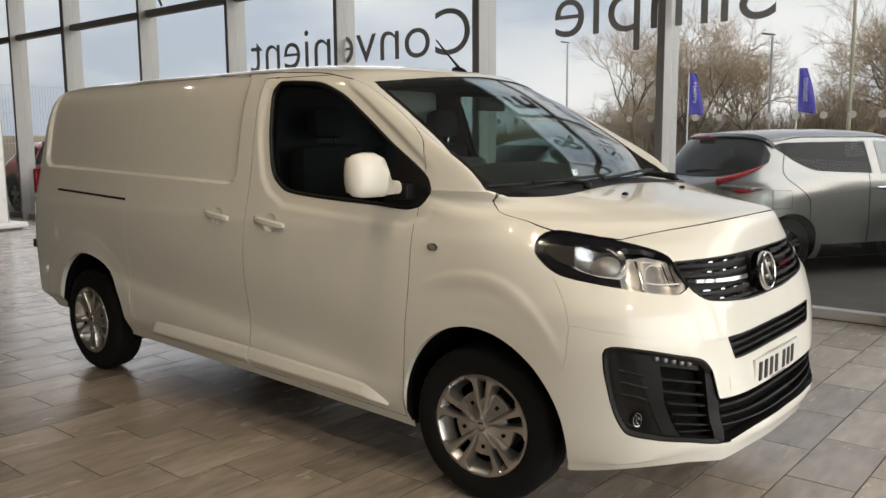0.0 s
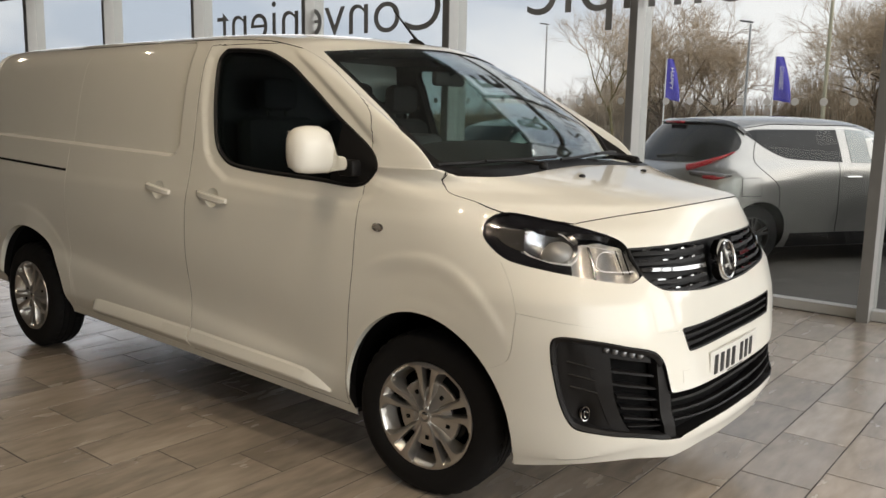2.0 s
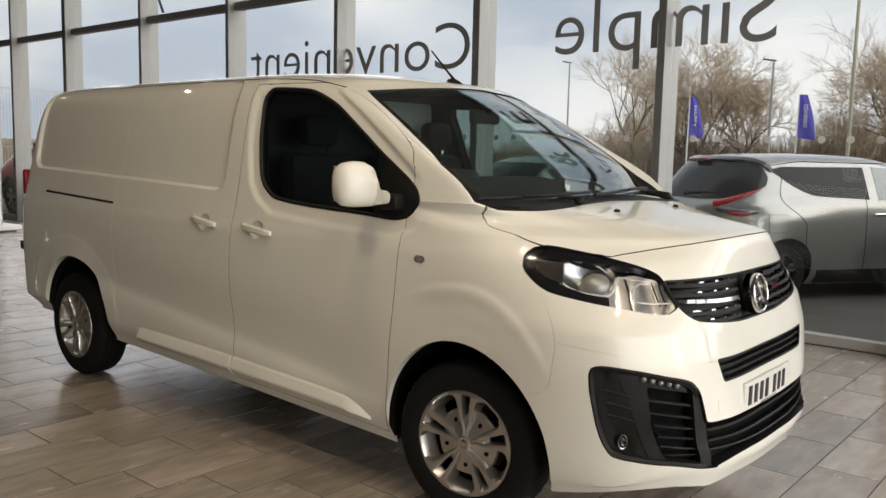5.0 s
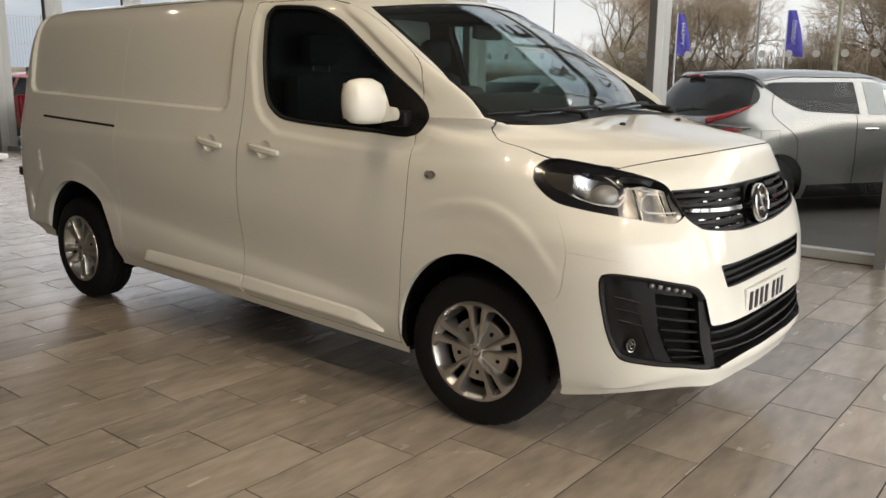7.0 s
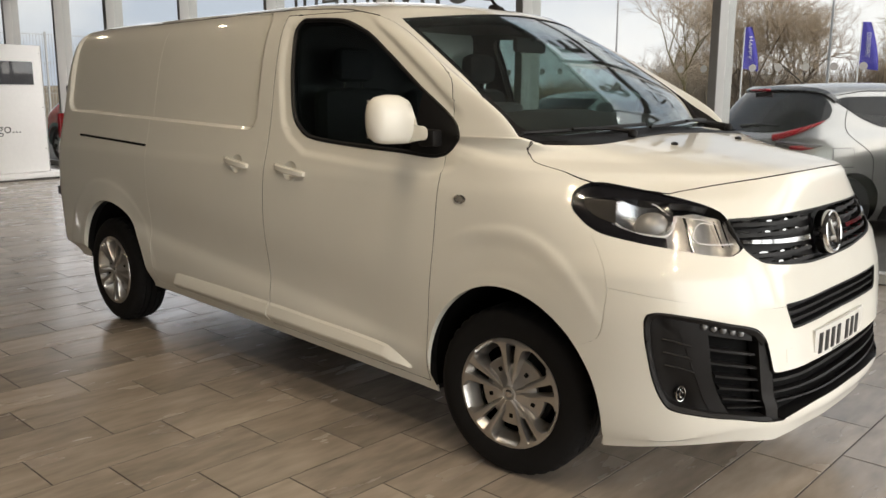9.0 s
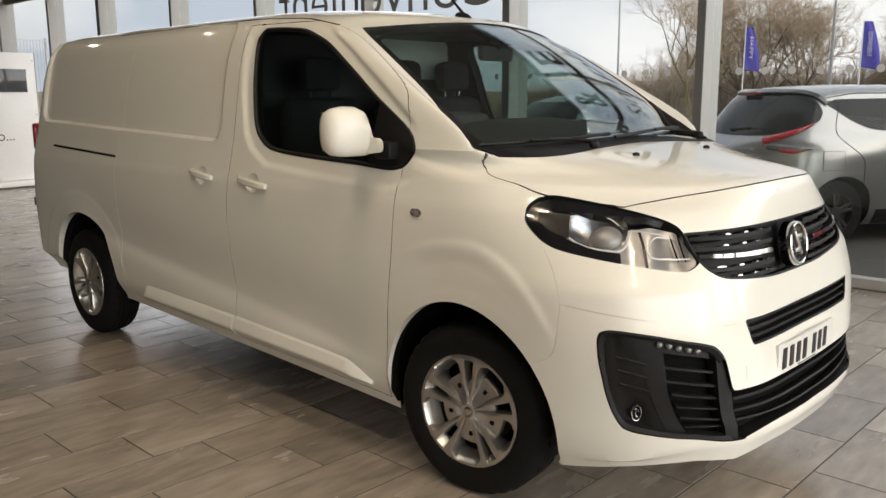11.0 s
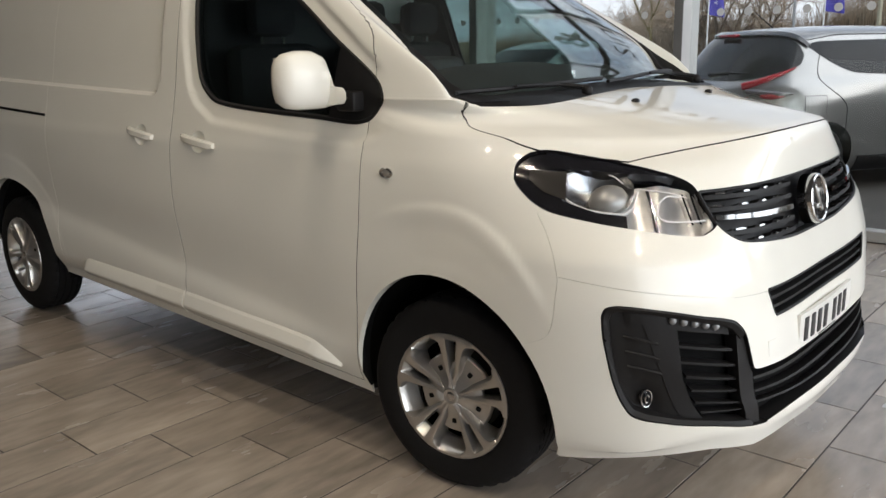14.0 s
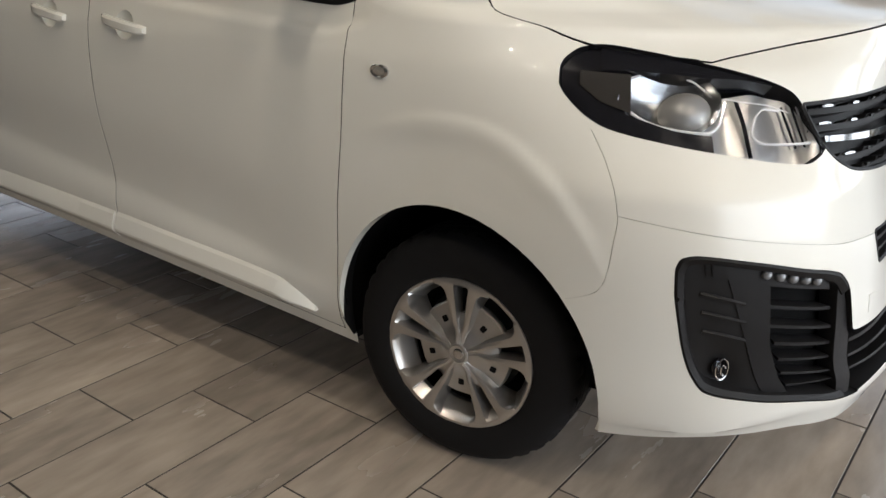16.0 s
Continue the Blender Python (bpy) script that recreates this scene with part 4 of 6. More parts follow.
# ---- bumper intakes with fog lamps and day lights ----
IT = glide([.270, .291, .301, .311, .344, .421, .509, .610, .636, .650, .655], [.530, .535, .593, .648, .692, .715, .737, .751, .744, .718, .66])
IB = glide([.270, .316, .465, .552, .615, .633, .649, .655], [.297, .297, .351, .389, .417, .453, .528, .634])
for far_side in (False, True):
    s = -1 if far_side else 1
    ink = empty("bumper_intake", "", "")
    ink.parent = van
    skin_part("intake_back", grown(INTAKE, -.002), -.073, -.066, SEAM, ink, "", far_side)
    rims = [(grown(INTAKE, d_), o_) for d_, o_ in ((-.001, -.012), (-.001, -.002), (-.007, .001), (-.020, -.008), (-.024, -.05))]
    bands = [rim_line((s * q_[0], q_[1]), o_) for q_, o_ in rims]
    reach_ = INTAKE[0]
    rim_p = np.concatenate([reach_[:, 0], reach_[-1, 1:], reach_[::-1, -1][1:], reach_[0, ::-1][1:]])
    bm = bmesh.new()
    loops = [[bm.verts.new(tuple(map(float, c))) for c in band[:-1]] for band in bands]
    for la, lb_ in zip(loops, loops[1:]):
        for i in range(len(la)):
            if rim_p[i] > .309 and rim_p[(i + 1) % len(la)] > .309:
                bm.faces.new((la[i], la[(i + 1) % len(la)], lb_[(i + 1) % len(la)], lb_[i]))
    bmesh.ops.delete(bm, geom=[v_ for v_ in bm.verts if not v_.link_faces], context="VERTS")
    part("bezel", bm, BLACK, ink, "matt black bezel")
    outer_panel = along(.478, .650, lambda p: np.maximum(IB(p) + .006, np.interp(p, [.478, .56], [.372, .395])), lambda p: IT(p) - .006, 28, 14)
    bow = .016 + .008 * step(.645, .60, outer_panel[0]) + .022 * np.exp(-(((outer_panel[0] - .575) / .03) ** 2 + ((outer_panel[1] - .455) / .05) ** 2))
    q = s * outer_panel[0]
    va, fa = slab(skin(q, outer_panel[1], -bow - .012), skin(q, outer_panel[1], -bow))
    bm = bmesh.new()
    vs = [bm.verts.new(tuple(map(float, c))) for c in va]
    for k in fa:
        bm.faces.new([vs[i] for i in k])
    part("outer_panel", bm, BLACK, ink, "matt black panel")
    for za in (.653, .608, .562):
        part("panel_rib", tube(bmesh.new(), list(skin_line([(s * .612, za), (s * .57, za - .010), (s * .53, za - .022)], -.022, 12)), .0055, 6), BLACK, ink)
    # slanting strut and top bar that holds the day lights
    strut = (np.linspace(-.004, .044, 5)[:, None] + np.linspace(.452, .515, 20)[None, :], np.linspace(.365, .69, 20)[None, :] + np.zeros((5, 1)))
    skin_part("strut", strut, -.06, -.020, BLACK, ink, "", far_side)
    top = along(.345, .60, lambda p: IT(p) - np.interp(p, [.345, .38, .50, .60], [.048, .052, .060, .055]), lambda p: IT(p) - .008, 40, 4)
    skin_part("light_bar", top, -.055, -.020, BLACK, ink, "", far_side)
    slot_ = along(.505, .588, lambda p: IT(p) - .052, lambda p: IT(p) - .022, 12, 4)
    skin_part("light_bar_cover", slot_, -.021, -.015, BLACK, ink, "", far_side)
    day = empty("day_light", "", "")
    day.parent = ink
    for k in range(5):
        pc = .488 - .0265 * k
        bm = bmesh.new()
        bmesh.ops.create_uvsphere(bm, u_segments=12, v_segments=8, radius=1, matrix=Matrix.Translation(skin(s * pc, float(IT(pc)) - .030, -.017)) @ Matrix.Diagonal((.012, .0125, .012, 1)))
        part("led_lens", bm, material("led_lens", (.22, .23, .24), .2, metal=.4) if k == 0 and not far_side else bpy.data.materials["led_lens"], day, "small clear light element")
    # fins of the air inlet
    for zl, zr, pl, pr in ((.624, .596, .496, .335), (.573, .546, .478, .325), (.527, .503, .468, .318), (.482, .458, .458, .312), (.438, .405, .452, .310), (.392, .362, .446, .312)):
        f0 = lambda p, zl=zl, zr=zr, pl=pl, pr=pr: np.interp(abs(p), [pr, pl], [zr, zl]) - .004
        f1 = lambda p, zl=zl, zr=zr, pl=pl, pr=pr: np.interp(abs(p), [pr, pl], [zr, zl]) + .004
        skin_part("fin", along(s * pr, s * pl, f0, f1, 16, 3), -.062, -.024, BLACK, ink)
    inner = along(.288, .330, lambda p: IB(p) + .004, lambda p: IT(p) - .012, 10, 14)
    skin_part("inner_post", inner, -.055, -.012, BLACK, ink, "", far_side)
    floor_lip = along(.31, .60, lambda p: IB(p) + .004, lambda p: IB(p) + .016, 30, 3)
    skin_part("lower_lip", floor_lip, -.065, -.012, BLACK, ink, "", far_side)
    fog = empty("fog_lamp", "", "")
    fog.parent = ink
    pos = Vector(skin(s * .577, .462, -.030))
    bm = bmesh.new()
    bmesh.ops.create_uvsphere(bm, u_segments=20, v_segments=12, radius=1, matrix=Matrix.Translation(pos) @ Matrix.Rotation(radians(s * -32), 4, "Z") @ Matrix.Diagonal((.012, .018, .027, 1)))
    part("fog_lens", bm, LENS, fog, "clear round fog lamp lens")
    bm = bmesh.new()
    bmesh.ops.create_uvsphere(bm, u_segments=16, v_segments=10, radius=1, matrix=Matrix.Translation(pos - Vector((.008, 0, 0))) @ Matrix.Rotation(radians(s * -32), 4, "Z") @ Matrix.Diagonal((.008, .015, .023, 1)))
    part("fog_reflector", bm, GLOSSBLACK, fog)
    turn_ = Matrix.Translation(pos) @ Matrix.Rotation(radians(s * -32), 4, "Z")
    part("fog_rim", tube(bmesh.new(), [turn_ @ Vector((.006, .017 * math.cos(a), .026 * math.sin(a))) for a in np.linspace(0, 2 * math.pi, 25)], .002, 6, cap=False), CHROME, fog, "bright rim")
    part("fog_bulb", tube(bmesh.new(), [turn_ @ Vector((.010, .006 * math.cos(a), .012 * math.sin(a))) for a in np.linspace(.4, 5.4, 15)], .0028, 6), CHROME, fog, "bright bulb shield")
lg = empty("lower_grille", "", "")
lg.parent = van
skin_part("lower_back", grown(LOWGRILLE, -.002), -.068, -.060, SEAM, lg)
for zr in (.500, .448, .398):
    skin_part("lower_slat", along(-.285, .285, lambda p, z=zr: z - .006 + 0 * p, lambda p, z=zr: z + .005 + 0 * p, 40, 3), -.058, -.012, BLACK, lg)
# towing-eye cover outline on the bumper
sq = along(.214, .244, const(.560), const(.605), 8, 4)
skin_part("tow_cover", sq, -.002, .0012, PAINT, van, "square towing-eye cover")

# ---- wheels ----
def wheel(name, x, s):
    """A steel-rimmed road wheel with a ten-spoke cover; s is the side its face looks to."""
    hub = empty(name, "black tyre with a silver ten-spoke wheel cover", "")
    prof = [(.205, .085), (.215, .100), (.235, .106), (.270, .108), (.300, .103), (.322, .090), (.332, .074)]
    for g in (.055, .020, -.020, -.055):
        prof += [(.337, g + .012), (.337, g + .005), (.329, g + .003), (.329, g - .003), (.337, g - .005)]
    prof += [(.332, -.074), (.322, -.090), (.300, -.103), (.270, -.108), (.235, -.106), (.205, -.085), (.205, .085)]
    bm = lathe(bmesh.new(), [(r, -y) for r, y in prof], steps=144)
    for vv in bm.verts:
        r_, a_ = math.hypot(vv.co.x, vv.co.z), math.atan2(vv.co.z, vv.co.x)
        if r_ > .326 and abs(vv.co.y) > .05 and int(round((a_ + math.pi) / (2 * math.pi) * 144)) % 4 == 0:
            vv.co.x, vv.co.z = vv.co.x * .978, vv.co.z * .978
    part("tyre", bm, RUBBER, hub, "black road tyre", sharp=40)
    part("barrel", lathe(bmesh.new(), [(.214, -.09), (.196, -.03), (.19, .06), (.03, .06)], steps=48), SEAM, hub)
    part("brake_disc", lathe(bmesh.new(), [(.15, -.010), (.15, .0), (.06, -.010), (.0005, -.015)], steps=48), DARKMETAL, hub)
    # cover: five pairs of flared spokes, a slot in each pair, and dished openings between the pairs
    radii = [.026, .034, .046, .060, .078, .092, .100, .112, .126, .138, .142, .158, .174, .184, .190, .198, .205, .212, .219, .2225]
    cols = 17
    bm = bmesh.new()
    grid = []
    for r in radii:
        slot = np.interp(r, [.06, .092, .188], [.001, .0095, .0180])
        arm = slot + np.interp(r, [.03, .092, .14, .18, .196, .206], [.011, .018, .024, .031, .042, .064])
        end = r * math.pi / 5
        arm = min(arm, end * .96)
        off = [0, slot * .5, slot, slot + (arm - slot) * .10, slot + (arm - slot) * .5, slot + (arm - slot) * .90, arm, arm + (end - arm) * .10, arm + (end - arm) * .55]
        crown = np.interp(r, [.026, .05, .09, .15, .19, .206, .219, .2225], [-.100, -.095, -.098, -.104, -.107, -.108, -.105, -.097])
        low = np.interp(r, [.026, .05, .07, .09, .138, .142, .184, .190, .207, .219, .2225], [-.100, -.092, -.080, -.076, -.068, -.062, -.036, -.046, -.103, -.104, -.097])
        sink = np.interp(r, [.06, .092, .112, .184, .205], [.0, .012, .026, .034, .0])
        deep = [crown + sink, crown + sink, crown + sink * .92, crown + .001, crown - .0015, crown + .001, crown + (low - crown) * .2, low, low]
        row = []
        for pair in range(5):
            a0 = 2 * math.pi * (pair + .22) / 5
            line_ = [(-o, d) for o, d in zip(off[:0:-1], deep[:0:-1])] + list(zip(off, deep))
            row += [bm.verts.new((r * math.cos(a0 + o / r), d, r * math.sin(a0 + o / r))) for o, d in line_]
        grid.append(row)
    n_ = len(grid[0])
    for i in range(len(radii) - 1):
        mid = (radii[i] + radii[i + 1]) / 2
        for k in range(n_):
            c = k % cols
            gap = c == cols - 1
            if .112 < mid < .184 and 6 <= c <= 9:
                continue
            if .142 < mid < .184 and (c <= 0 or c >= 15 or gap):
                continue
            bm.faces.new((grid[i][k], grid[i][(k + 1) % n_], grid[i + 1][(k + 1) % n_], grid[i + 1][k]))
    edges = [e for e in bm.edges if len(e.link_faces) == 1]
    r_ = bmesh.ops.extrude_edge_only(bm, edges=edges)
    bmesh.ops.translate(bm, vec=(0, .014, 0), verts=[v_ for v_ in r_["geom"] if isinstance(v_, bmesh.types.BMVert)])
    bmesh.ops.delete(bm, geom=[v_ for v_ in bm.verts if not v_.link_faces], context="VERTS")
    part("wheel_cover", bm, SILVER, hub, "silver cover with five pairs of spokes", sharp=28)
    part("centre_cap", lathe(bmesh.new(), [(.030, -.094), (.029, -.102), (.025, -.1045), (.020, -.102), (.0005, -.101)], steps=40), SILVER, hub, "round centre cap")
    bm = bmesh.new()
    bmesh.ops.create_uvsphere(bm, u_segments=16, v_segments=8, radius=1, matrix=Matrix.Translation((0, -.101, 0)) @ Matrix.Diagonal((.017, .004, .017, 1)))
    part("centre_badge", bm, CHROME, hub)
    for k in range(5):
        a = math.pi / 2 - 2 * math.pi * (k + .72) / 5
        bm = bmesh.new()
        box(bm, -.008, .008, -.0785, -.060, .090, .108, .003, m=Matrix.Rotation(a, 4, "Y"))
        part("bolt_window", bm, SEAM, hub)
    hub.parent = van
    hub.matrix_basis = pose(x, s * .775, .336, 0, 0, 0 if s < 0 else 180)
    return hub


first = wheel("wheel", 0, -1)
first.matrix_basis = pose(0, -.775, .336, 0, 0, 7)
for x, s in ((-3.275, -1), (0, 1), (-3.275, 1)):
    copy_thing(first, pose(x, s * .775, .336, 0, 31 if x else 0, (0 if s < 0 else 180) + (0 if x else 7)))
for s in (-1, 1):
    for x in (.008, -3.222):
        bm = bmesh.new()
        arc = [(x + (.420 if x > 0 else .430) * math.cos(a), s * .0, .366 + (.420 if x > 0 else .430) * math.sin(a)) for a in np.linspace(-.25, math.pi + .25, 30)]
        a_ = [bm.verts.new((p_[0], s * .60, p_[2])) for p_ in arc]
        b_ = [bm.verts.new((p_[0], s * .835, p_[2])) for p_ in arc]
        for i in range(29):
            bm.faces.new((a_[i], a_[i + 1], b_[i + 1], b_[i]))
        bm.faces.new(a_)
        part("arch_liner", bm, SEAM, van, "dark wheel-arch liner")
part("underbody", boxed(-3.4, .45, -.72, .72, .265, .33, .02), SEAM, van, "dark underbody")

# ---- handles, mirrors, sill mouldings, side repeaters ----
for far_side in (False, True):
    s = 1 if far_side else -1
    sg = -1 if far_side else 1
    for xc, zc, ln in ((-1.735, 1.127, .108), (-1.285, 1.117, .118)):
        h = empty("door_handle", "body-coloured pull handle", "")
        h.parent = van
        xs = np.linspace(xc - ln, xc + ln, 14)
        zs = zc - .012 * (xs - xc) / ln
        mid = skin(sg * at_x(xs, zs), zs, 0)
        lift = np.interp(np.linspace(-1, 1, 14), [-1, -.8, -.4, .5, .85, 1], [.004, .018, .026, .026, .022, .012])
        bm = bmesh.new()
        rows_ = []
        for (a, b, c), l, e in zip(mid, lift, np.interp(np.linspace(-1, 1, 14), [-1, -.85, 0, .9, 1], [.010, .016, .017, .015, .010])):
            rows_.append([bm.verts.new((a, b + s * (l + o), c + dz)) for dz, o in ((-e, -.016), (-e, -.004), (-e * .6, .003), (e * .6, .003), (e, -.004), (e, -.016))])
        for ra, rb in zip(rows_, rows_[1:]):
            for i in range(6):
                bm.faces.new((ra[i], ra[(i + 1) % 6], rb[(i + 1) % 6], rb[i]))
        bm.faces.new(rows_[0]), bm.faces.new(rows_[-1][::-1])
        part("grip", bm, PAINT, h, "white painted grip")
        e0 = mid[0]
        part("end_cap", boxed(e0[0] + .002, e0[0] + .012, e0[1] + s * .002 - .004, e0[1] + s * .012 + .004, e0[2] - .011, e0[2] + .013, .002), BLACK, h)
    # mirror
    mir = empty("door_mirror", "white door mirror on a black arm", "")
    mir.parent = van
    bm = bmesh.new()
    rows_ = []
    for yv, z0, z1, x0, x1 in ((1.192, 1.368, 1.376, -.43, -.425), (1.189, 1.335, 1.412, -.445, -.405), (1.180, 1.300, 1.446, -.465, -.385), (1.16, 1.284, 1.462, -.472, -.366), (1.12, 1.278, 1.470, -.475, -.352), (1.07, 1.277, 1.470, -.475, -.345),
                               (1.03, 1.277, 1.455, -.470, -.345), (1.00, 1.280, 1.415, -.460, -.348), (.985, 1.286, 1.365, -.450, -.352), (.965, 1.292, 1.352, -.43, -.355), (.945, 1.294, 1.350, -.42, -.355)):
        cx_, cz_, hx, hz = (x0 + x1) / 2, (z0 + z1) / 2, (x1 - x0) / 2, (z1 - z0) / 2
        cx_, yv = cx_ - .08 * step(.94, 1.02, yv), yv - .08 * step(.94, 1.04, yv)
        rows_.append([bm.verts.new((cx_ + hx * math.copysign(abs(math.cos(a)) ** .82, math.cos(a)), s * yv, cz_ + hz * math.copysign(abs(math.sin(a)) ** .82, math.sin(a)))) for a in (2 * math.pi * k / 28 for k in range(28))])
    for ra, rb in zip(rows_, rows_[1:]):
        for i in range(28):
            bm.faces.new((ra[i], ra[(i + 1) % 28], rb[(i + 1) % 28], rb[i]))
    bm.faces.new(rows_[0]), bm.faces.new(rows_[-1])
    part("mirror_shell", bm, PAINT, mir, "white painted shell", sharp=50)
    part("mirror_arm", boxed(-.435, -.345, min(s * .82, s * .925), max(s * .82, s * .925), 1.268, 1.335, .012), BLACK, mir, "black plastic arm")
    part("mirror_glass", boxed(-.561, -.552, min(s * .95, s * 1.08), max(s * .95, s * 1.08), 1.30, 1.45, .003), CHROME, mir, "mirror glass")
    # sill moulding in two lengths
    for xa, xb in ((-2.46, -1.503), (-1.488, -.505)):
        top = glide([-2.46, -2.44, -2.38, -1.46, -1.19, -.66, -.58, -.505], [.36, .415, .446, .432, .420, .394, .362, .312])
        bot = lambda x: .300 + .012 * step(-2.3, -.6, x) * 0
        pzm = beside(xa, xb, bot, top, 60, 6)
        vv_ = np.array([0, .06, .40, .50, .90, 1.0])
        pzm = (None, bot(np.linspace(xa, xb, 60))[:, None] + (top(np.linspace(xa, xb, 60)) - bot(np.linspace(xa, xb, 60)))[:, None] * vv_[None, :])
        pzm = (at_x(np.linspace(xa, xb, 60)[:, None] + 0 * pzm[1], pzm[1]), pzm[1])
        prof = np.array([.001, .024, .036, .035, .010, .001])[None, :] * np.ones((60, 1))
        ends = np.interp(np.linspace(xa, xb, 60), [-2.46, -2.42, -.60, -.505], [.05, 1, 1, .35])[:, None]
        prof = prof * ends
        q = sg * pzm[0]
        va, fa = slab(skin(q, pzm[1], -.01), skin(q, pzm[1], prof))
        bm = bmesh.new()
        vs = [bm.verts.new(tuple(map(float, c))) for c in va]
        for k in fa:
            bm.faces.new([vs[i] for i in k])
        part("sill_moulding", bm, PAINT, van, "raised white sill moulding", sharp=18)
    # small side lamp on the wing
    rep = empty("side_repeater", "", "")
    rep.parent = van
    yv = float(skin(at_x(-.20, 1.078), 1.078)[1])
    mm = Matrix.Translation((-.20, s * abs(yv), 1.078)) @ Matrix.Rotation(0 if s < 0 else math.pi, 4, "Z") @ Matrix.Diagonal((1.45, 1, .85, 1))
    part("repeater_ring", lathe(bmesh.new(), [(.020, .002), (.0205, -.005), (.017, -.008), (.014, -.006), (.013, .0)], steps=28, m=mm), CHROME, rep, "chrome ring")
    part("repeater_core", lathe(bmesh.new(), [(.0145, -.003), (.008, -.007), (.0005, -.008)], steps=20, m=mm), material("smoked_core", (.60, .58, .53), .16, metal=.7) if s < 0 else bpy.data.materials["smoked_core"], rep)
# hinges of the rear doors
for s in (-1, 1):
    for zc_ in (1.49, .79):
        yv = abs(float(skin(at_x(-4.02, zc_), zc_)[1]))
        hinge = part("rear_hinge", boxed(-4.115, -4.02, min(s * (yv - .035), s * (yv + .006)), max(s * (yv - .035), s * (yv + .006)), zc_ - .030, zc_ + .030, .008), BLACK, van, "small black rear door hinge")
# tail lamps seen edge-on
for s in (-1, 1):
    tl = empty("tail_lamp", "", "")
    tl.parent = van
    for z0, z1 in ((.98, 1.13), (1.15, 1.33)):
        yv = abs(float(skin(at_x(-4.02, 1.1), 1.1)[1]))
        part("lamp_lens", boxed(-4.105, -4.05, min(s * (yv - .09), s * (yv - .002)), max(s * (yv - .09), s * (yv - .002)), z0, z1, .015), TAILRED, tl, "red tail lamp lens")

# ---- cab ----
cab = empty("cab_interior", "", "")
cab.parent = van
bm = bmesh.new()
rows_ = []
for x, zt, hy in ((.05, 1.300, .64), (-.12, 1.345, .70), (-.30, 1.385, .75), (-.46, 1.402, .77), (-.57, 1.385, .77), (-.62, 1.29, .78), (-.55, .96, .79)):
    rows_.append([bm.verts.new((x, y * hy, zt - (.012 * (y * 2) ** 4 if abs(y) < .6 else .02))) for y in np.linspace(-1, 1, 15)])
for ra, rb in zip(rows_, rows_[1:]):
    for i in range(14):
        bm.faces.new((ra[i], ra[i + 1], rb[i + 1], rb[i]))
part("dashboard", bm, CABIN, cab, "dark moulded dashboard")
part("instrument_hood", boxed(-.66, -.44, -.56, -.21, 1.33, 1.435, .035), CABIN, cab)
sw = Matrix.Translation((-.80, -.38, 1.24)) @ Matrix.Rotation(radians(-62), 4, "Y")
bm = bmesh.new()
tube(bm, [sw @ Vector((.185 * math.cos(a), .185 * math.sin(a), 0)) for a in np.linspace(0, 2 * math.pi, 33)], .015, 8, cap=False)
for a in (0, math.pi, math.pi * 1.5):
    tube(bm, [sw @ Vector((.185 * math.sin(a), .185 * math.cos(a), 0)), sw @ Vector((0, 0, -.03))], .018, 6)
part("steering_wheel", bm, CABIN, cab, "black steering wheel")
for yc, wd in ((-.42, .24), (.16, .20), (.56, .20)):
    seat = empty("seat", "", "")
    seat.parent = cab
    part("seat_back", boxed(-1.46, -1.32, yc - wd, yc + wd, 1.0, 1.50, .06), FABRIC, seat, "dark fabric seat back")
    part("head_rest", boxed(-1.45, -1.35, yc - .12, yc + .12, 1.53, 1.70, .045), FABRIC, seat, "dark headrest")
    bm = bmesh.new()
    for d in (-.06, .06):
        tube(bm, [(-1.40, yc + d, 1.45), (-1.40, yc + d, 1.56)], .007, 6)
    part("head_rest_post", bm, CHROME, seat)
    part("seat_base", boxed(-1.42, -.92, yc - wd, yc + wd, .955, 1.05, .04), FABRIC, seat)
bm = bmesh.new()
wall_z = np.linspace(.955, 1.85, 14)
edge_a = [[bm.verts.new((x, s * (float(HALF(z)) - .065), z)) for z in wall_z for s in (-1,)] + [bm.verts.new((x, float(HALF(z)) - .065, z)) for z in wall_z[::-1]] for x in (-1.598, -1.575)]
n_ = len(edge_a[0])
bm.faces.new(edge_a[0]), bm.faces.new(edge_a[1][::-1])
for k in range(n_):
    bm.faces.new((edge_a[0][k], edge_a[0][(k + 1) % n_], edge_a[1][(k + 1) % n_], edge_a[1][k]))
part("bulkhead", bm, CABIN, cab, "dark bulkhead behind the seats")
# brightness seen through the bulkhead window is put into an opaque near-white colour
part("bulkhead_window", boxed(-1.574, -1.566, .16, .70, 1.60, 1.84, .003), PALE, cab, "near-white panel in place of the light through the bulkhead window")
rv = empty("rear_view_mirror", "", "")
rv.parent = cab
part("mirror_case", boxed(-.60, -.565, -.13, .10, 1.665, 1.735, .015), CABIN, rv)
part("mirror_stem", tube(bmesh.new(), [(-.57, -.02, 1.72), (-.52, 0, 1.755)], .010, 6), CABIN, rv)
part("head_lining", boxed(-1.55, -.98, -.55, .55, 1.848, 1.858, .004), PALE, cab, "pale head lining")

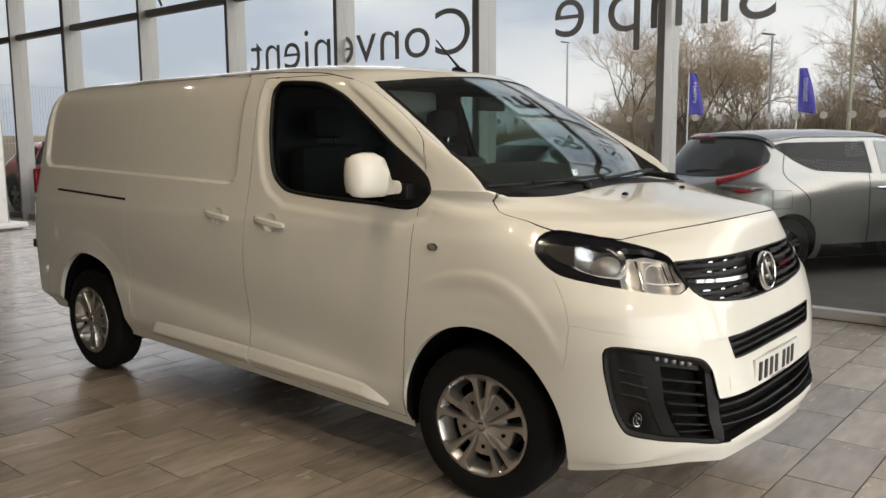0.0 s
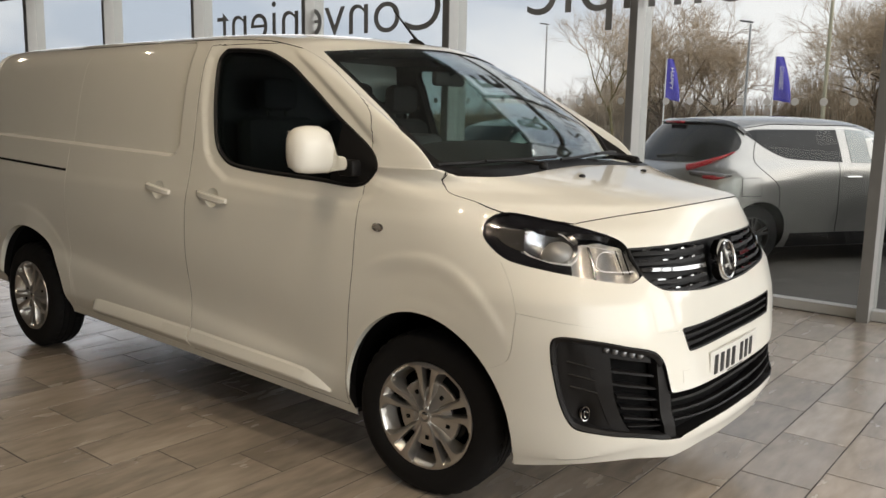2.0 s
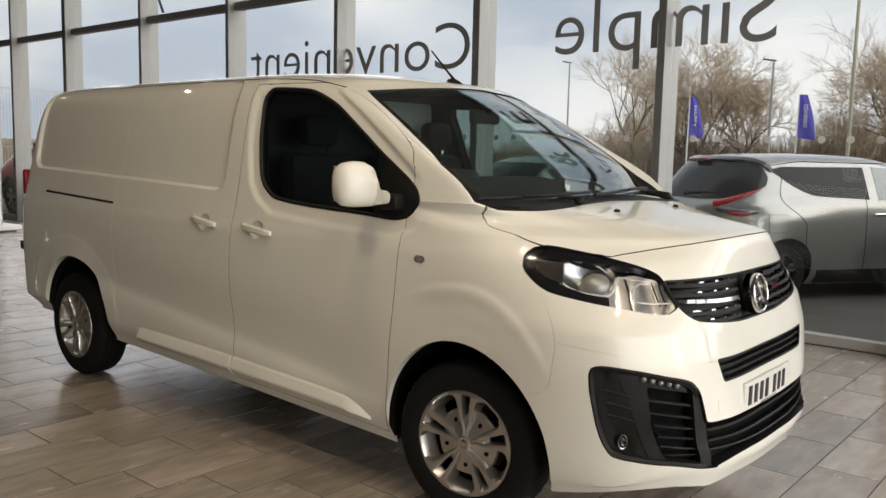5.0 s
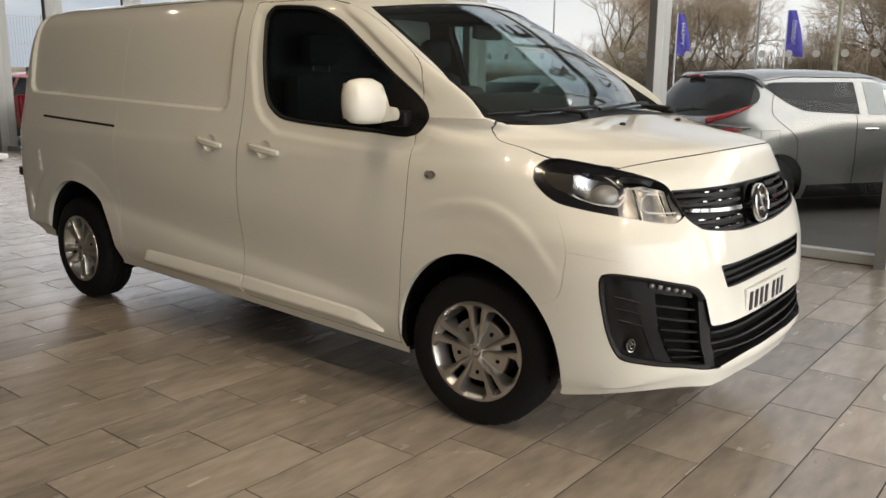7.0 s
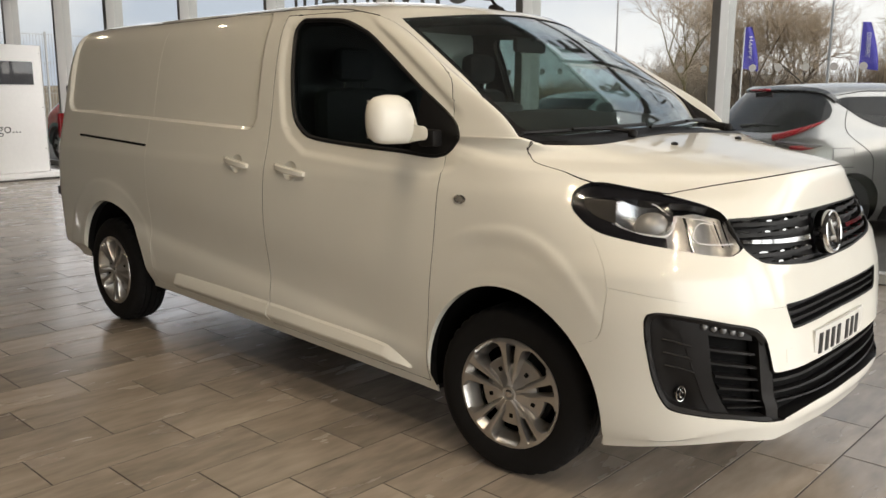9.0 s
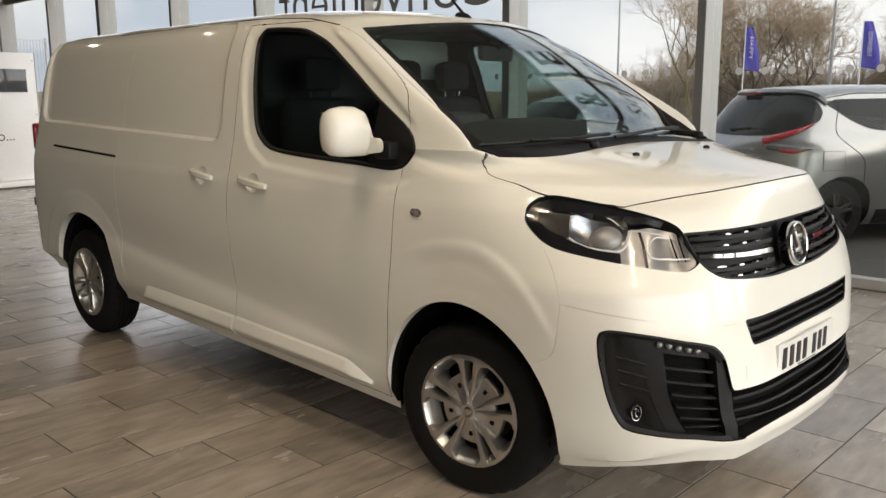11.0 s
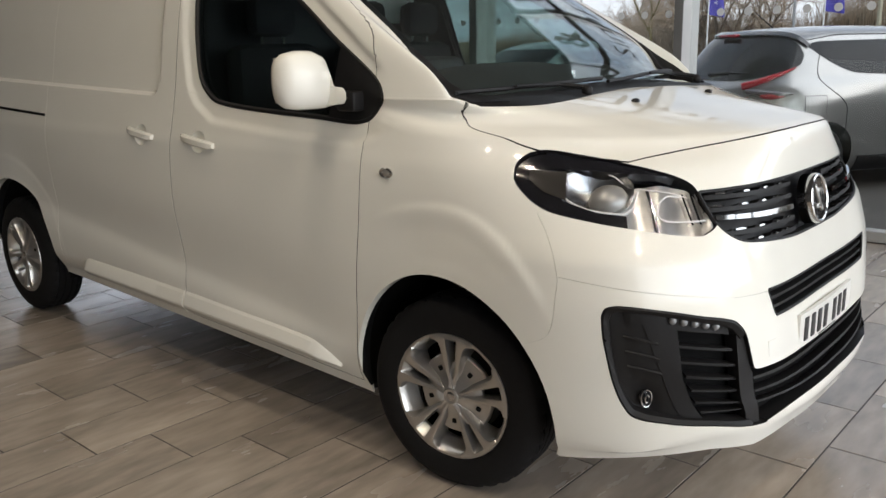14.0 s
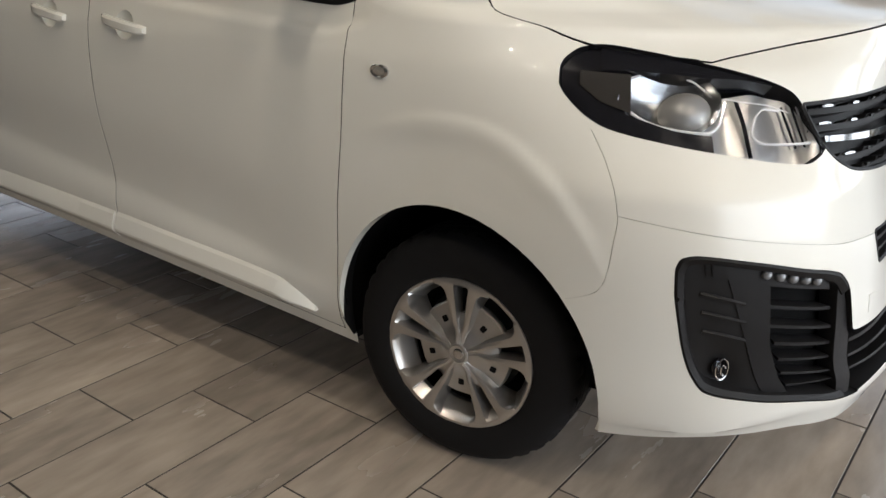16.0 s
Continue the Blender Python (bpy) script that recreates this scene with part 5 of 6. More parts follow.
# ---- showroom ----
GY = 3.80
floor = part("floor", boxed(-22, 8, -8, 3.86, -.14, -.0018), GROUT, None)
tagged(floor, "wood-look grey-brown tiled showroom floor", "floor", kind="structure")
tagged(part("ceiling", boxed(-22.2, 8.2, -8.2, 4.0, 4.6, 4.8), CEIL, None), "plain dark showroom ceiling", "ceiling", kind="structure")
tagged(part("wall_south", boxed(-22, 8, -8.2, -8, -.1, 4.6), WALLDARK, None), "plain charcoal showroom wall", "wall", kind="structure")
tagged(part("ground", boxed(-500, 500, 3.9, 700, -.5, .03), PAVING, None), "brown block paving and car park outside", "ground", kind="structure")
tagged(part("wall_west", boxed(-22.2, -22, -8, 3.7, -.1, 4.6), WALLGREY, None), "plain grey showroom end wall", "wall", kind="structure")
tagged(part("ground", boxed(8.2, 500, -400, 3.9, -.5, .03), PAVING, None), "brown block paving and car park outside", "ground", kind="structure")


def shopfront(name, posts, thick, y, m, rails=(.0, 3.48, 4.54), label=""):
    """A glazed front along x: posts, rails and panes."""
    front = tagged(new(name), label, "window", kind="structure")
    for x, w in zip(posts, thick):
        part("post", boxed(x - w / 2, x + w / 2, y - .16, y + .15, -.1, 4.59, .006, m=m, seg=1), FRAME, front, "grey metal post")
        # thin plate on the room side, in a darker grey than the post
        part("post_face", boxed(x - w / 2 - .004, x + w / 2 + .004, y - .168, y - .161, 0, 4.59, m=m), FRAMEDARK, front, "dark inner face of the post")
    order = sorted(zip(posts, thick))
    for (xa, wa), (xb, wb) in zip(order, order[1:]):
        a, b = xa + wa / 2 + .002, xb - wb / 2 - .002
        for k, z in enumerate(rails):
            h = .10 if k else .085
            # lowest rail in the posts' grey, upper rails in the darker grey
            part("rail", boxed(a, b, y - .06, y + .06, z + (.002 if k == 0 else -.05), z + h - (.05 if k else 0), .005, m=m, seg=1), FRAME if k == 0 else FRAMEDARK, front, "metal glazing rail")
        for z0, z1 in zip(rails, rails[1:]):
            pane = part("pane", boxed(a, b, y - .004, y + .004, z0 + (.088 if z0 == 0 else .052), z1 - .052, m=m), SHOPGLASS, front, "clear glass pane")
            pane.visible_shadow = False
    return front


POSTS = (2.70, 0.66, -1.40, -3.52, -5.70, -7.92, -10.2, -12.7, -14.85, -17.4, -19.6, -21.9, 4.80, 7.0)
THICK = (.055, .075, .065, .08, .05, .05, .05, .10, .06, .08, .06, .08, .07, .11)
shopfront("window_1", POSTS, THICK, GY, None, label="tall glazed shopfront with grey metal posts")
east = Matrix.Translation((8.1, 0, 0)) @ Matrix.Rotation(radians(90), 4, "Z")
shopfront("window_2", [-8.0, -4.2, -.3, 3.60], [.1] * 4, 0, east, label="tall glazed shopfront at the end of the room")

# rows of frosted dots at eye level
def dot_mesh():
    bm = bmesh.new()
    lathe(bm, [(.0005, -.0015), (.031, -.0015), (.031, 0), (.0005, 0)], steps=24)
    me = bpy.data.meshes.new("frosted_dot")
    bmesh.ops.recalc_face_normals(bm, faces=bm.faces)
    bm.to_mesh(me)
    bm.free()
    me.materials.append(frosted("frosted_vinyl", (.78, .78, .76)))
    return me


dots = tagged(new("glass_marking"), "row of frosted round dots on the shopfront glass", "glass marking", kind="structure")
dm = dot_mesh()
for k in range(-8, 45):
    x = .201 - .2205 * k
    if min(abs(x - p) for p in POSTS) > .12:
        d = new("dot", dm)
        d.location, d.parent = (x, GY - .007, 1.69), dots


def lettering(name, text, x0, x1, z0, z1, y, mirrored, mat, label, extrude=.0012, m=None, bold=-.006):
    """Flat letters that fill the given width and height of a wall along x."""
    cu = bpy.data.curves.new(name, "FONT")
    cu.body, cu.extrude, cu.resolution_u, cu.offset = text, .002, 5, bold
    ob = new("letters", cu)
    bpy.context.view_layer.update()
    me = bpy.data.meshes.new_from_object(ob.evaluated_get(bpy.context.evaluated_depsgraph_get()))
    bpy.data.objects.remove(ob)
    co = np.array([v.co for v in me.vertices])
    lo, hi = co.min(0), co.max(0)
    u = (co[:, 0] - lo[0]) / (hi[0] - lo[0])
    xs = x1 + (x0 - x1) * u if mirrored else x0 + (x1 - x0) * u
    zs = z0 + (co[:, 1] - lo[1]) / (hi[1] - lo[1]) * (z1 - z0)
    ys = y + np.where(co[:, 2] > 0, 1, -1) * extrude * (-1)
    for v, a, b, c in zip(me.vertices, xs, ys, zs):
        v.co = (m @ Vector((a, b, c))) if m else (a, b, c)
    bm = bmesh.new()
    bm.from_mesh(me)
    bmesh.ops.recalc_face_normals(bm, faces=bm.faces)
    bm.to_mesh(me)
    bm.free()
    me.materials.clear()
    me.materials.append(mat)
    return tagged(new(name, me), label, "sign")


lettering("window_lettering", "Simple", -2.63, -.44, 2.335, 3.06, GY - .0075, True, VINYL, "grey vinyl word Simple, back to front on the shopfront glass")
lettering("window_lettering", "Convenient", -7.60, -3.72, 2.44, 2.95, GY - .0075, True, VINYL, "grey vinyl word Convenient, back to front on the shopfront glass")
lettering("window_lettering", "&", -1.06, -.46, 3.62, 4.26, GY - .0075, True, VINYL, "dark vinyl ampersand on the upper shopfront glass", bold=.022)
lettering("window_lettering", "E", -2.05, -1.66, 3.62, 4.26, GY - .0075, True, VINYL, "dark vinyl letter E on the upper shopfront glass", bold=.022)
lettering("window_lettering", "y", -10.05, -9.72, 3.56, 3.98, GY - .0075, True, VINYL, "dark vinyl letter y on the upper shopfront glass")

# recessed ceiling lamps
LAMPGLOW = glow("lamp_glow", (1.0, .90, .74), 12.0)
first_lamp = empty("ceiling_downlight", "small round warm recessed ceiling downlight", "lamp", "ceiling downlights")
part("lamp_ring", lathe(bmesh.new(), [(.075, .0), (.095, .0), (.095, -.012), (.075, -.010)], steps=20, m=Matrix.Rotation(radians(-90), 4, "X")), SIGNWHITE, first_lamp, "white ring")
part("lamp_disc", lathe(bmesh.new(), [(.074, -.004), (.0005, -.004)], steps=20, m=Matrix.Rotation(radians(-90), 4, "X")), LAMPGLOW, first_lamp, "glowing disc")
first_lamp.matrix_basis = pose(2.5, -1.6, 4.598, 180, 0, 0)
# the added aisle row gets the same fittings as the row beside the van
for x, y, share in LAMP_PLACES:
    if (x, y) != (2.5, -1.6):
        copy_thing(first_lamp, pose(x, y, 4.598, 180, 0, 0))

# white display stand with a dark screen
stand = empty("display_stand", "tall white display stand with a dark screen panel", "display stand")
sm = Matrix.Translation((-13.10, 2.60, 0)) @ Matrix.Rotation(radians(-84), 4, "Z")
part("stand_board", boxed(0, 1.25, -.10, .10, .12, 2.235, .008, m=sm), SIGNWHITE, stand, "white board")
part("stand_board", boxed(1.256, 2.5, -.10, .10, .12, 2.235, .008, m=sm), SIGNWHITE, stand, "white board")
part("stand_plinth", boxed(-.22, 2.7, -.28, .34, .03, .115, .01, m=sm), SIGNWHITE, stand, "white plinth")
part("plinth_foot", boxed(-.15, 2.6, -.2, .26, 0, .03, m=sm), FRAMEDARK, stand, "dark foot")
part("screen", boxed(.16, .86, .101, .112, 1.585, 1.965, .004, m=sm), GLOSSBLACK, stand, "dark glossy screen")
part("edge_trim", boxed(-.012, -.001, -.103, .103, .115, 2.24, m=sm), FRAME, stand, "grey edge strip")
for zz_ in (.5, 1.2, 2.1):
    part("fixing", boxed(.03, .045, .101, .106, zz_, zz_ + .015, m=sm), FRAMEDARK, stand)
word = lettering("stand_word", "t to go...", 0, 1, 0, 1, 0, False, INK, "")
for v_ in word.data.vertices:
    v_.co = sm @ Vector((1.27 - .82 * v_.co.x, .1015 + abs(v_.co.y), .735 + .18 * v_.co.z))
for key in ("label", "category"):
    if key in word:
        del word[key]
word.parent = stand
word["label"] = "black printed words t to go"


# ---- parked cars ----
class Shell:
    """A car's skin: q runs 0 at the nose's middle, 1 to 2 along the flank, 3 at the tail's middle; q < 0 is the left side."""

    axles, flare = (), 0.0

    def __init__(self, half, nose, tail, front=(.75, 2.7), rear=(.55, 2.8)):
        self.h, self.n, self.t, self.f, self.r = glide(*half), glide(*nose), glide(*tail), front, rear

    def __call__(self, q, z, off=0.0):
        q, z = np.broadcast_arrays(np.asarray(q, float), np.asarray(z, float))
        a, s = abs(q), np.where(q < 0, 1.0, -1.0)
        xf, xr, h = self.n(z), self.t(z), self.h(z)
        lf, lr = np.minimum(self.f[0], (xf - xr) * .45), np.minimum(self.r[0], (xf - xr) * .45)
        pf, pr = np.clip(a, 0, 1) * np.pi / 2, np.clip(3 - a, 0, 1) * np.pi / 2
        nf, nr = 2 / self.f[1], 2 / self.r[1]
        x = np.where(a <= 1, xf - lf + lf * np.cos(pf).clip(0) ** nf, np.where(a <= 2, xf - lf + (xr + lr - xf + lf) * (a - 1), xr + lr - lr * np.cos(pr).clip(0) ** nr))
        y = h * np.where(a <= 1, np.sin(pf) ** nf, np.where(a <= 2, 1.0, np.sin(pr) ** nr))
        for xw in self.axles:
            y = y + self.flare * np.exp(-((x - xw) / .42) ** 2) * step(.30, .55, z) * step(1.12, .86, z)
        out = np.stack([x, y * s, z + 0 * x], -1)
        if np.any(off):
            e = 1e-3
            m = np.cross(self(q, z + e) - self(q, z - e), self(q + e, z) - self(q - e, z))
            out = out + m / (np.linalg.norm(m, axis=-1, keepdims=True) + 1e-12) * np.asarray(off)[..., None]
        return out

    def at(self, x, z):
        xf, xr = self.n(z), self.t(z)
        lf, lr = np.minimum(self.f[0], (xf - xr) * .45), np.minimum(self.r[0], (xf - xr) * .45)
        a, b = xf - lf, xr + lr
        front = np.arccos(np.clip((x - a) / lf, 0, 1) ** (self.f[1] / 2)) * 2 / np.pi
        back = 3 - np.arccos(np.clip((b - x) / lr, 0, 1) ** (self.r[1] / 2)) * 2 / np.pi
        return np.where(x > a, front, np.where(x < b, back, 1 + (a - x) / (a - b)))

    def bits(self, name, q, z, low, high, mat, parent, label=""):
        v, f = slab(self(q, z, low), self(q, z, high))
        bm = bmesh.new()
        vs = [bm.verts.new(tuple(map(float, c))) for c in v]
        for k in f:
            bm.faces.new([vs[i] for i in k])
        return part(name, bm, mat, parent, label)


def road_wheel(parent, x, y, r, s, mat):
    hub = empty("wheel", "", "")
    hub.parent = parent
    mm = Matrix.Translation((x, y, r)) @ Matrix.Rotation(0 if s < 0 else math.pi, 4, "Z")
    part("tyre", lathe(bmesh.new(), [(r * .62, -.10), (r * .72, -.108), (r * .9, -.105), (r * .98, -.085), (r, -.05), (r, .05), (r * .98, .09), (r * .62, .10)], steps=40, m=mm), RUBBER, hub, "black tyre")
    part("rim", lathe(bmesh.new(), [(r * .64, -.098), (r * .60, -.100), (r * .57, -.085), (r * .56, -.03), (r * .2, -.02)], steps=40, m=mm), DARKMETAL, hub, "alloy rim")
    bm = bmesh.new()
    for k in range(5):
        for d in (-.16, .16):
            box(bm, -.017, .017, -.096, -.075, r * .12, r * .60, .005, m=mm @ Matrix.Rotation(2 * math.pi * k / 5, 4, "Y") @ Matrix.Rotation(d, 4, "Y"), seg=1)
    lathe(bm, [(r * .2, -.08), (r * .17, -.1), (.0005, -.1)], steps=20, m=mm)
    part("spokes", bm, mat, hub, "alloy spokes")


def parked_car(name, label, at, shell, paint, axles, wheel_r, side_glass, cladding, details, rims=None):
    car = empty(name, label, "car", at=at)
    lev = np.concatenate([np.linspace(shell.z0, 1.0, 16), np.linspace(1.02, shell.z1 - .06, 16), np.linspace(shell.z1 - .05, shell.z1 - .002, 8)])
    qs = np.concatenate([np.linspace(0, 1, 22), np.linspace(1, 2, 26)[1:], np.linspace(2, 3, 22)[1:]])
    ring = np.concatenate([shell(-qs[::-1][:-1, None], lev[None, :]), shell(qs[:, None], lev[None, :])[:-1]])
    nu, nv = ring.shape[:2]
    fs = grid_faces(nu, nv, wrap=True) + [tuple(i * nv for i in range(nu))[::-1], tuple(i * nv + nv - 1 for i in range(nu))]
    bm = bmesh.new()
    vs = [bm.verts.new(tuple(map(float, c))) for c in ring.reshape(-1, 3)]
    for f in fs:
        bm.faces.new([vs[i] for i in f])
    shell_ob = part("body", bm, paint, None)
    shell_ob.data.materials.append(SEAM)
    tools = []
    for x in axles:
        for s in (-1, 1):
            r = wheel_r + .05
            bm = bmesh.new()
            a_ = [bm.verts.new((x + r * math.cos(t), s * .55, wheel_r + r * math.sin(t))) for t in np.linspace(0, 2 * np.pi, 41)[:-1]]
            b_ = [bm.verts.new((v.co.x, s * 1.1, v.co.z)) for v in a_]
            for k in range(40):
                bm.faces.new((a_[k], a_[(k + 1) % 40], b_[(k + 1) % 40], b_[k]))
            bm.faces.new(a_), bm.faces.new(b_)
            o = part("tool", bm, PAINT, None)
            o.data.materials.append(SEAM)
            o.data.polygons.foreach_set("material_index", [1] * len(o.data.polygons))
            tools.append(o)
            road_wheel(car, x, s * (float(shell.h(.4)) - .12), wheel_r, s, rims or DARKMETAL)
    boolean(shell_ob, tools, "DIFFERENCE")
    drop(tools)
    finish(shell_ob, "body", car, 35)
    for s in (-1, 1):
        for gname, x0, x1, bot, top, mat in side_glass:
            x, v = np.meshgrid(np.linspace(x0, x1, 24), np.linspace(0, 1, 8), indexing="ij")
            z = bot(x) + (top(x) - bot(x)) * v
            shell.bits(gname, -s * shell.at(x, z), z, -.012, .003, mat, car)
        if cladding:
            for x in axles:
                a_ = np.linspace(-.1, np.pi + .1, 26)
                bm = bmesh.new()
                pts = []
                for t in a_:
                    row = []
                    for r in (wheel_r + .045, wheel_r + .12):
                        X, Z = x + r * math.cos(t), wheel_r + r * math.sin(t)
                        p_ = shell(shell.at(X, Z) * (-s), max(Z, shell.z0), .010)
                        row.append(bm.verts.new(tuple(map(float, p_))))
                    pts.append(row)
                for ra, rb in zip(pts, pts[1:]):
                    bm.faces.new((ra[0], ra[1], rb[1], rb[0]))
                part("arch_cladding", bm, BLACK, car, "black plastic arch edge")
            x, v = np.meshgrid(np.linspace(axles[1] + .42, axles[0] - .42, 20), np.linspace(shell.z0, .40, 4), indexing="ij")
            shell.bits("sill_cladding", -s * shell.at(x, v), v, -.01, .012, BLACK, car, "black plastic sill")
    details(car, shell)
    return car


CARGLASS = material("dark_car_glass", (.010, .011, .013), .06, spec=.22)
CLEARER = material("grey_green_car_glass", (.085, .115, .115), .05, coat=1.0, spec=.8)

crossover = Shell(([.18, .3, .6, .9, 1.02, 1.1, 1.3, 1.44, 1.50, 1.535, 1.555, 1.565], [.78, .85, .885, .88, .865, .83, .745, .675, .61, .50, .34, .10]),
                  ([.18, .4, .7, .85, .95, 1.0, 1.06, 1.3, 1.47, 1.53, 1.565], [1.96, 2.06, 2.04, 1.95, 1.78, 1.52, 1.28, .90, .55, .28, -.2]),
                  ([.18, .35, .62, .95, 1.06, 1.3, 1.46, 1.52, 1.55, 1.565], [-1.92, -2.04, -2.07, -2.02, -1.95, -1.80, -1.66, -1.50, -1.25, -.8]), rear=(.62, 2.5))
crossover.z0, crossover.z1, crossover.axles, crossover.flare = .18, 1.565, (1.28, -1.25), .055


def crossover_details(car, shell):
    # rear window and spoiler
    for lo_, hi_ in ((2.16, 3.0), (-3.0, -2.16)):
        a, v = np.meshgrid(np.linspace(lo_, hi_, 26), np.linspace(0, 1, 8), indexing="ij")
        edge_ = (3 - abs(a)) / .84
        shell.bits("rear_window", a, 1.06 + .15 * edge_ ** 3 + (.385 - .15 * edge_ ** 3 - .16 * edge_ ** 8) * v, -.02, .010, CARGLASS, car, "dark curved rear window")
        # the spoiler's shaded rear face is put into its colour: black, not body grey
        shell.bits("spoiler", a, 1.455 - .10 * edge_ ** 6 + .030 * v, -.02, .040 - .02 * edge_ ** 3, GLOSSBLACK, car, "roof spoiler, shade of its rear face put into black")
        a, v = np.meshgrid(np.linspace(lo_, hi_, 16), np.linspace(0, 1, 4), indexing="ij")
        shell.bits("lower_bumper", a, .22 + .25 * v, -.01, .012, BLACK, car, "black lower bumper")
    part("rear_wiper", tube(bmesh.new(), [shell(2.98, 1.10, .02), shell(2.8, 1.125, .022), shell(2.6, 1.12, .02)], [.02, .016, .008], 6), BLACK, car, "black rear wiper")
    part("brake_lamp", boxed(-1.74, -1.68, -.14, .14, 1.468, 1.496, .006), TAILRED, car, "high red brake lamp")
    part("roof_aerial", tube(bmesh.new(), [(-1.2, 0, 1.55), (-1.45, 0, 1.73)], [.006, .003], 5), BLACK, car)
    for s in (-1, 1):
        t = np.linspace(0, 1, 10)
        lamp = empty("tail_lamp", "", "")
        lamp.parent = car
        # boomerang lamp: one horn up the pillar, one along the flank
        pts = [shell(-s * shell.at(x, z), z, .008) for x, z in zip(np.interp(t, [0, .5, 1], [-1.50, -1.72, -1.90]), np.interp(t, [0, .5, 1], [1.180, 1.088, 1.010]))]
        part("upper_lens", tube(bmesh.new(), pts, list(np.interp(t, [0, .5, 1], [.006, .026, .036])), 10), TAILRED, lamp, "red boomerang lens")
        pts = [shell(-s * shell.at(x, z), z, .004) for x, z in zip(np.linspace(-1.59, -1.90, 10), np.interp(t, [0, .5, 1], [.950, .940, .965]))]
        part("lower_lens", tube(bmesh.new(), pts, list(np.interp(t, [0, .45, 1], [.006, .040, .030])), 10), SMOKE, lamp, "clear and smoked lower lens")
        pts = [shell(-s * shell.at(x, z), z, .016) for x, z in zip(np.linspace(-1.67, -1.83, 10), np.interp(t, [0, 1], [.925, .930]))]
        part("reversing_lens", tube(bmesh.new(), pts, list(np.interp(t, [0, .5, 1], [.006, .030, .020])), 10), TAILRED, lamp)
        # door gaps, handle and filler flap
        for x, z0, z1 in ((-.22, .35, 1.10), (.72, .35, 1.10)):
            zs = np.linspace(z0, z1, 12)
            part("door_gap", tube(bmesh.new(), [shell(-s * shell.at(x + .05 * (zz_ - .7) ** 2, zz_), zz_, .0) for zz_ in zs], .004, 5), SEAM, car)
        zs = np.linspace(.55, 1.42, 16)
        part("door_gap", tube(bmesh.new(), [shell(-s * shell.at(-1.02 - .28 * step(.8, 1.1, zz_) + .1 * step(1.1, 1.42, zz_), zz_), zz_, .0) for zz_ in zs], .004, 5), SEAM, car)
        xs = np.linspace(-.14, .06, 8)
        part("door_handle", tube(bmesh.new(), [shell(-s * shell.at(x, .93), .93, .02) for x in xs], [.006, .014, .016, .016, .016, .016, .014, .006], 8), CHROME, car, "chrome door handle")
        x, v = np.meshgrid(np.linspace(-1.485, -1.265, 8), np.linspace(.745, .925, 5), indexing="ij")
        if s < 0:
            shell.bits("flap_gap", shell.at(-1.375 + (x + 1.375) * 1.045, v), .835 + (v - .835) * 1.055, -.01, .0015, SEAM, car)
            shell.bits("filler_flap", shell.at(x, v), v, -.01, .003, GREYCAR, car, "square filler flap")
        part("roof_rail_line", tube(bmesh.new(), [shell(-s * shell.at(x, zr), zr, .0) for x, zr in zip(np.linspace(-1.5, .2, 16), np.interp(np.linspace(-1.5, .2, 16), [-1.5, -1, .2], [1.40, 1.475, 1.47]))], .005, 5), SEAM, car)
        if s < 0:
            x, v = np.meshgrid(np.linspace(.22, .42, 4), np.linspace(1.12, 1.34, 4), indexing="ij")
            shell.bits("price_sheet", shell.at(x, v), v, .0, .005, SIGNWHITE, car, "white sheet in the window")
        x, v = np.meshgrid(np.linspace(-.80, .84, 20), np.linspace(shell.z0 + .01, .34, 4), indexing="ij")
        shell.bits("sill_cladding", -s * shell.at(x, v), v, -.01, .008, BLACK, car, "black plastic sill")
        part("door_mirror", boxed(.60, .78, min(s * .86, s * 1.02), max(s * .86, s * 1.02), 1.04, 1.19, .04), GREYCAR, car)


parked_car("crossover_car", "silver-grey small crossover car with red boomerang tail lamps", pose(-.83, 6.95, .03, 0, 0, 57), crossover, GREYCAR, (1.28, -1.25), .318,
           [("rear_side_window", -1.34, -.16, glide([-1.34, -1.08, -.85, -.16], [1.37, 1.20, 1.12, 1.085]), glide([-1.34, -1.2, -.16], [1.385, 1.415, 1.425]), CARGLASS),
            ("front_side_window", -.04, .98, glide([-.04, .98], [1.08, 1.06]), glide([-.04, .4, .7, .98], [1.43, 1.41, 1.28, 1.09]), CLEARER)], False, crossover_details)

saloon = Shell(([.18, .35, .6, .9, 1.0, 1.2, 1.36, 1.43, 1.46, 1.48], [.76, .85, .88, .87, .84, .74, .66, .55, .38, .10]),
               ([.18, .4, .7, .85, .93, .98, 1.2, 1.4, 1.45, 1.48], [2.08, 2.16, 2.14, 1.95, 1.4, .98, .55, .12, -.1, -.5]),
               ([.18, .4, .7, .95, 1.05, 1.3, 1.43, 1.48], [-2.0, -2.1, -2.1, -2.05, -1.95, -1.6, -1.3, -.8]))
saloon.z0, saloon.z1 = .20, 1.48


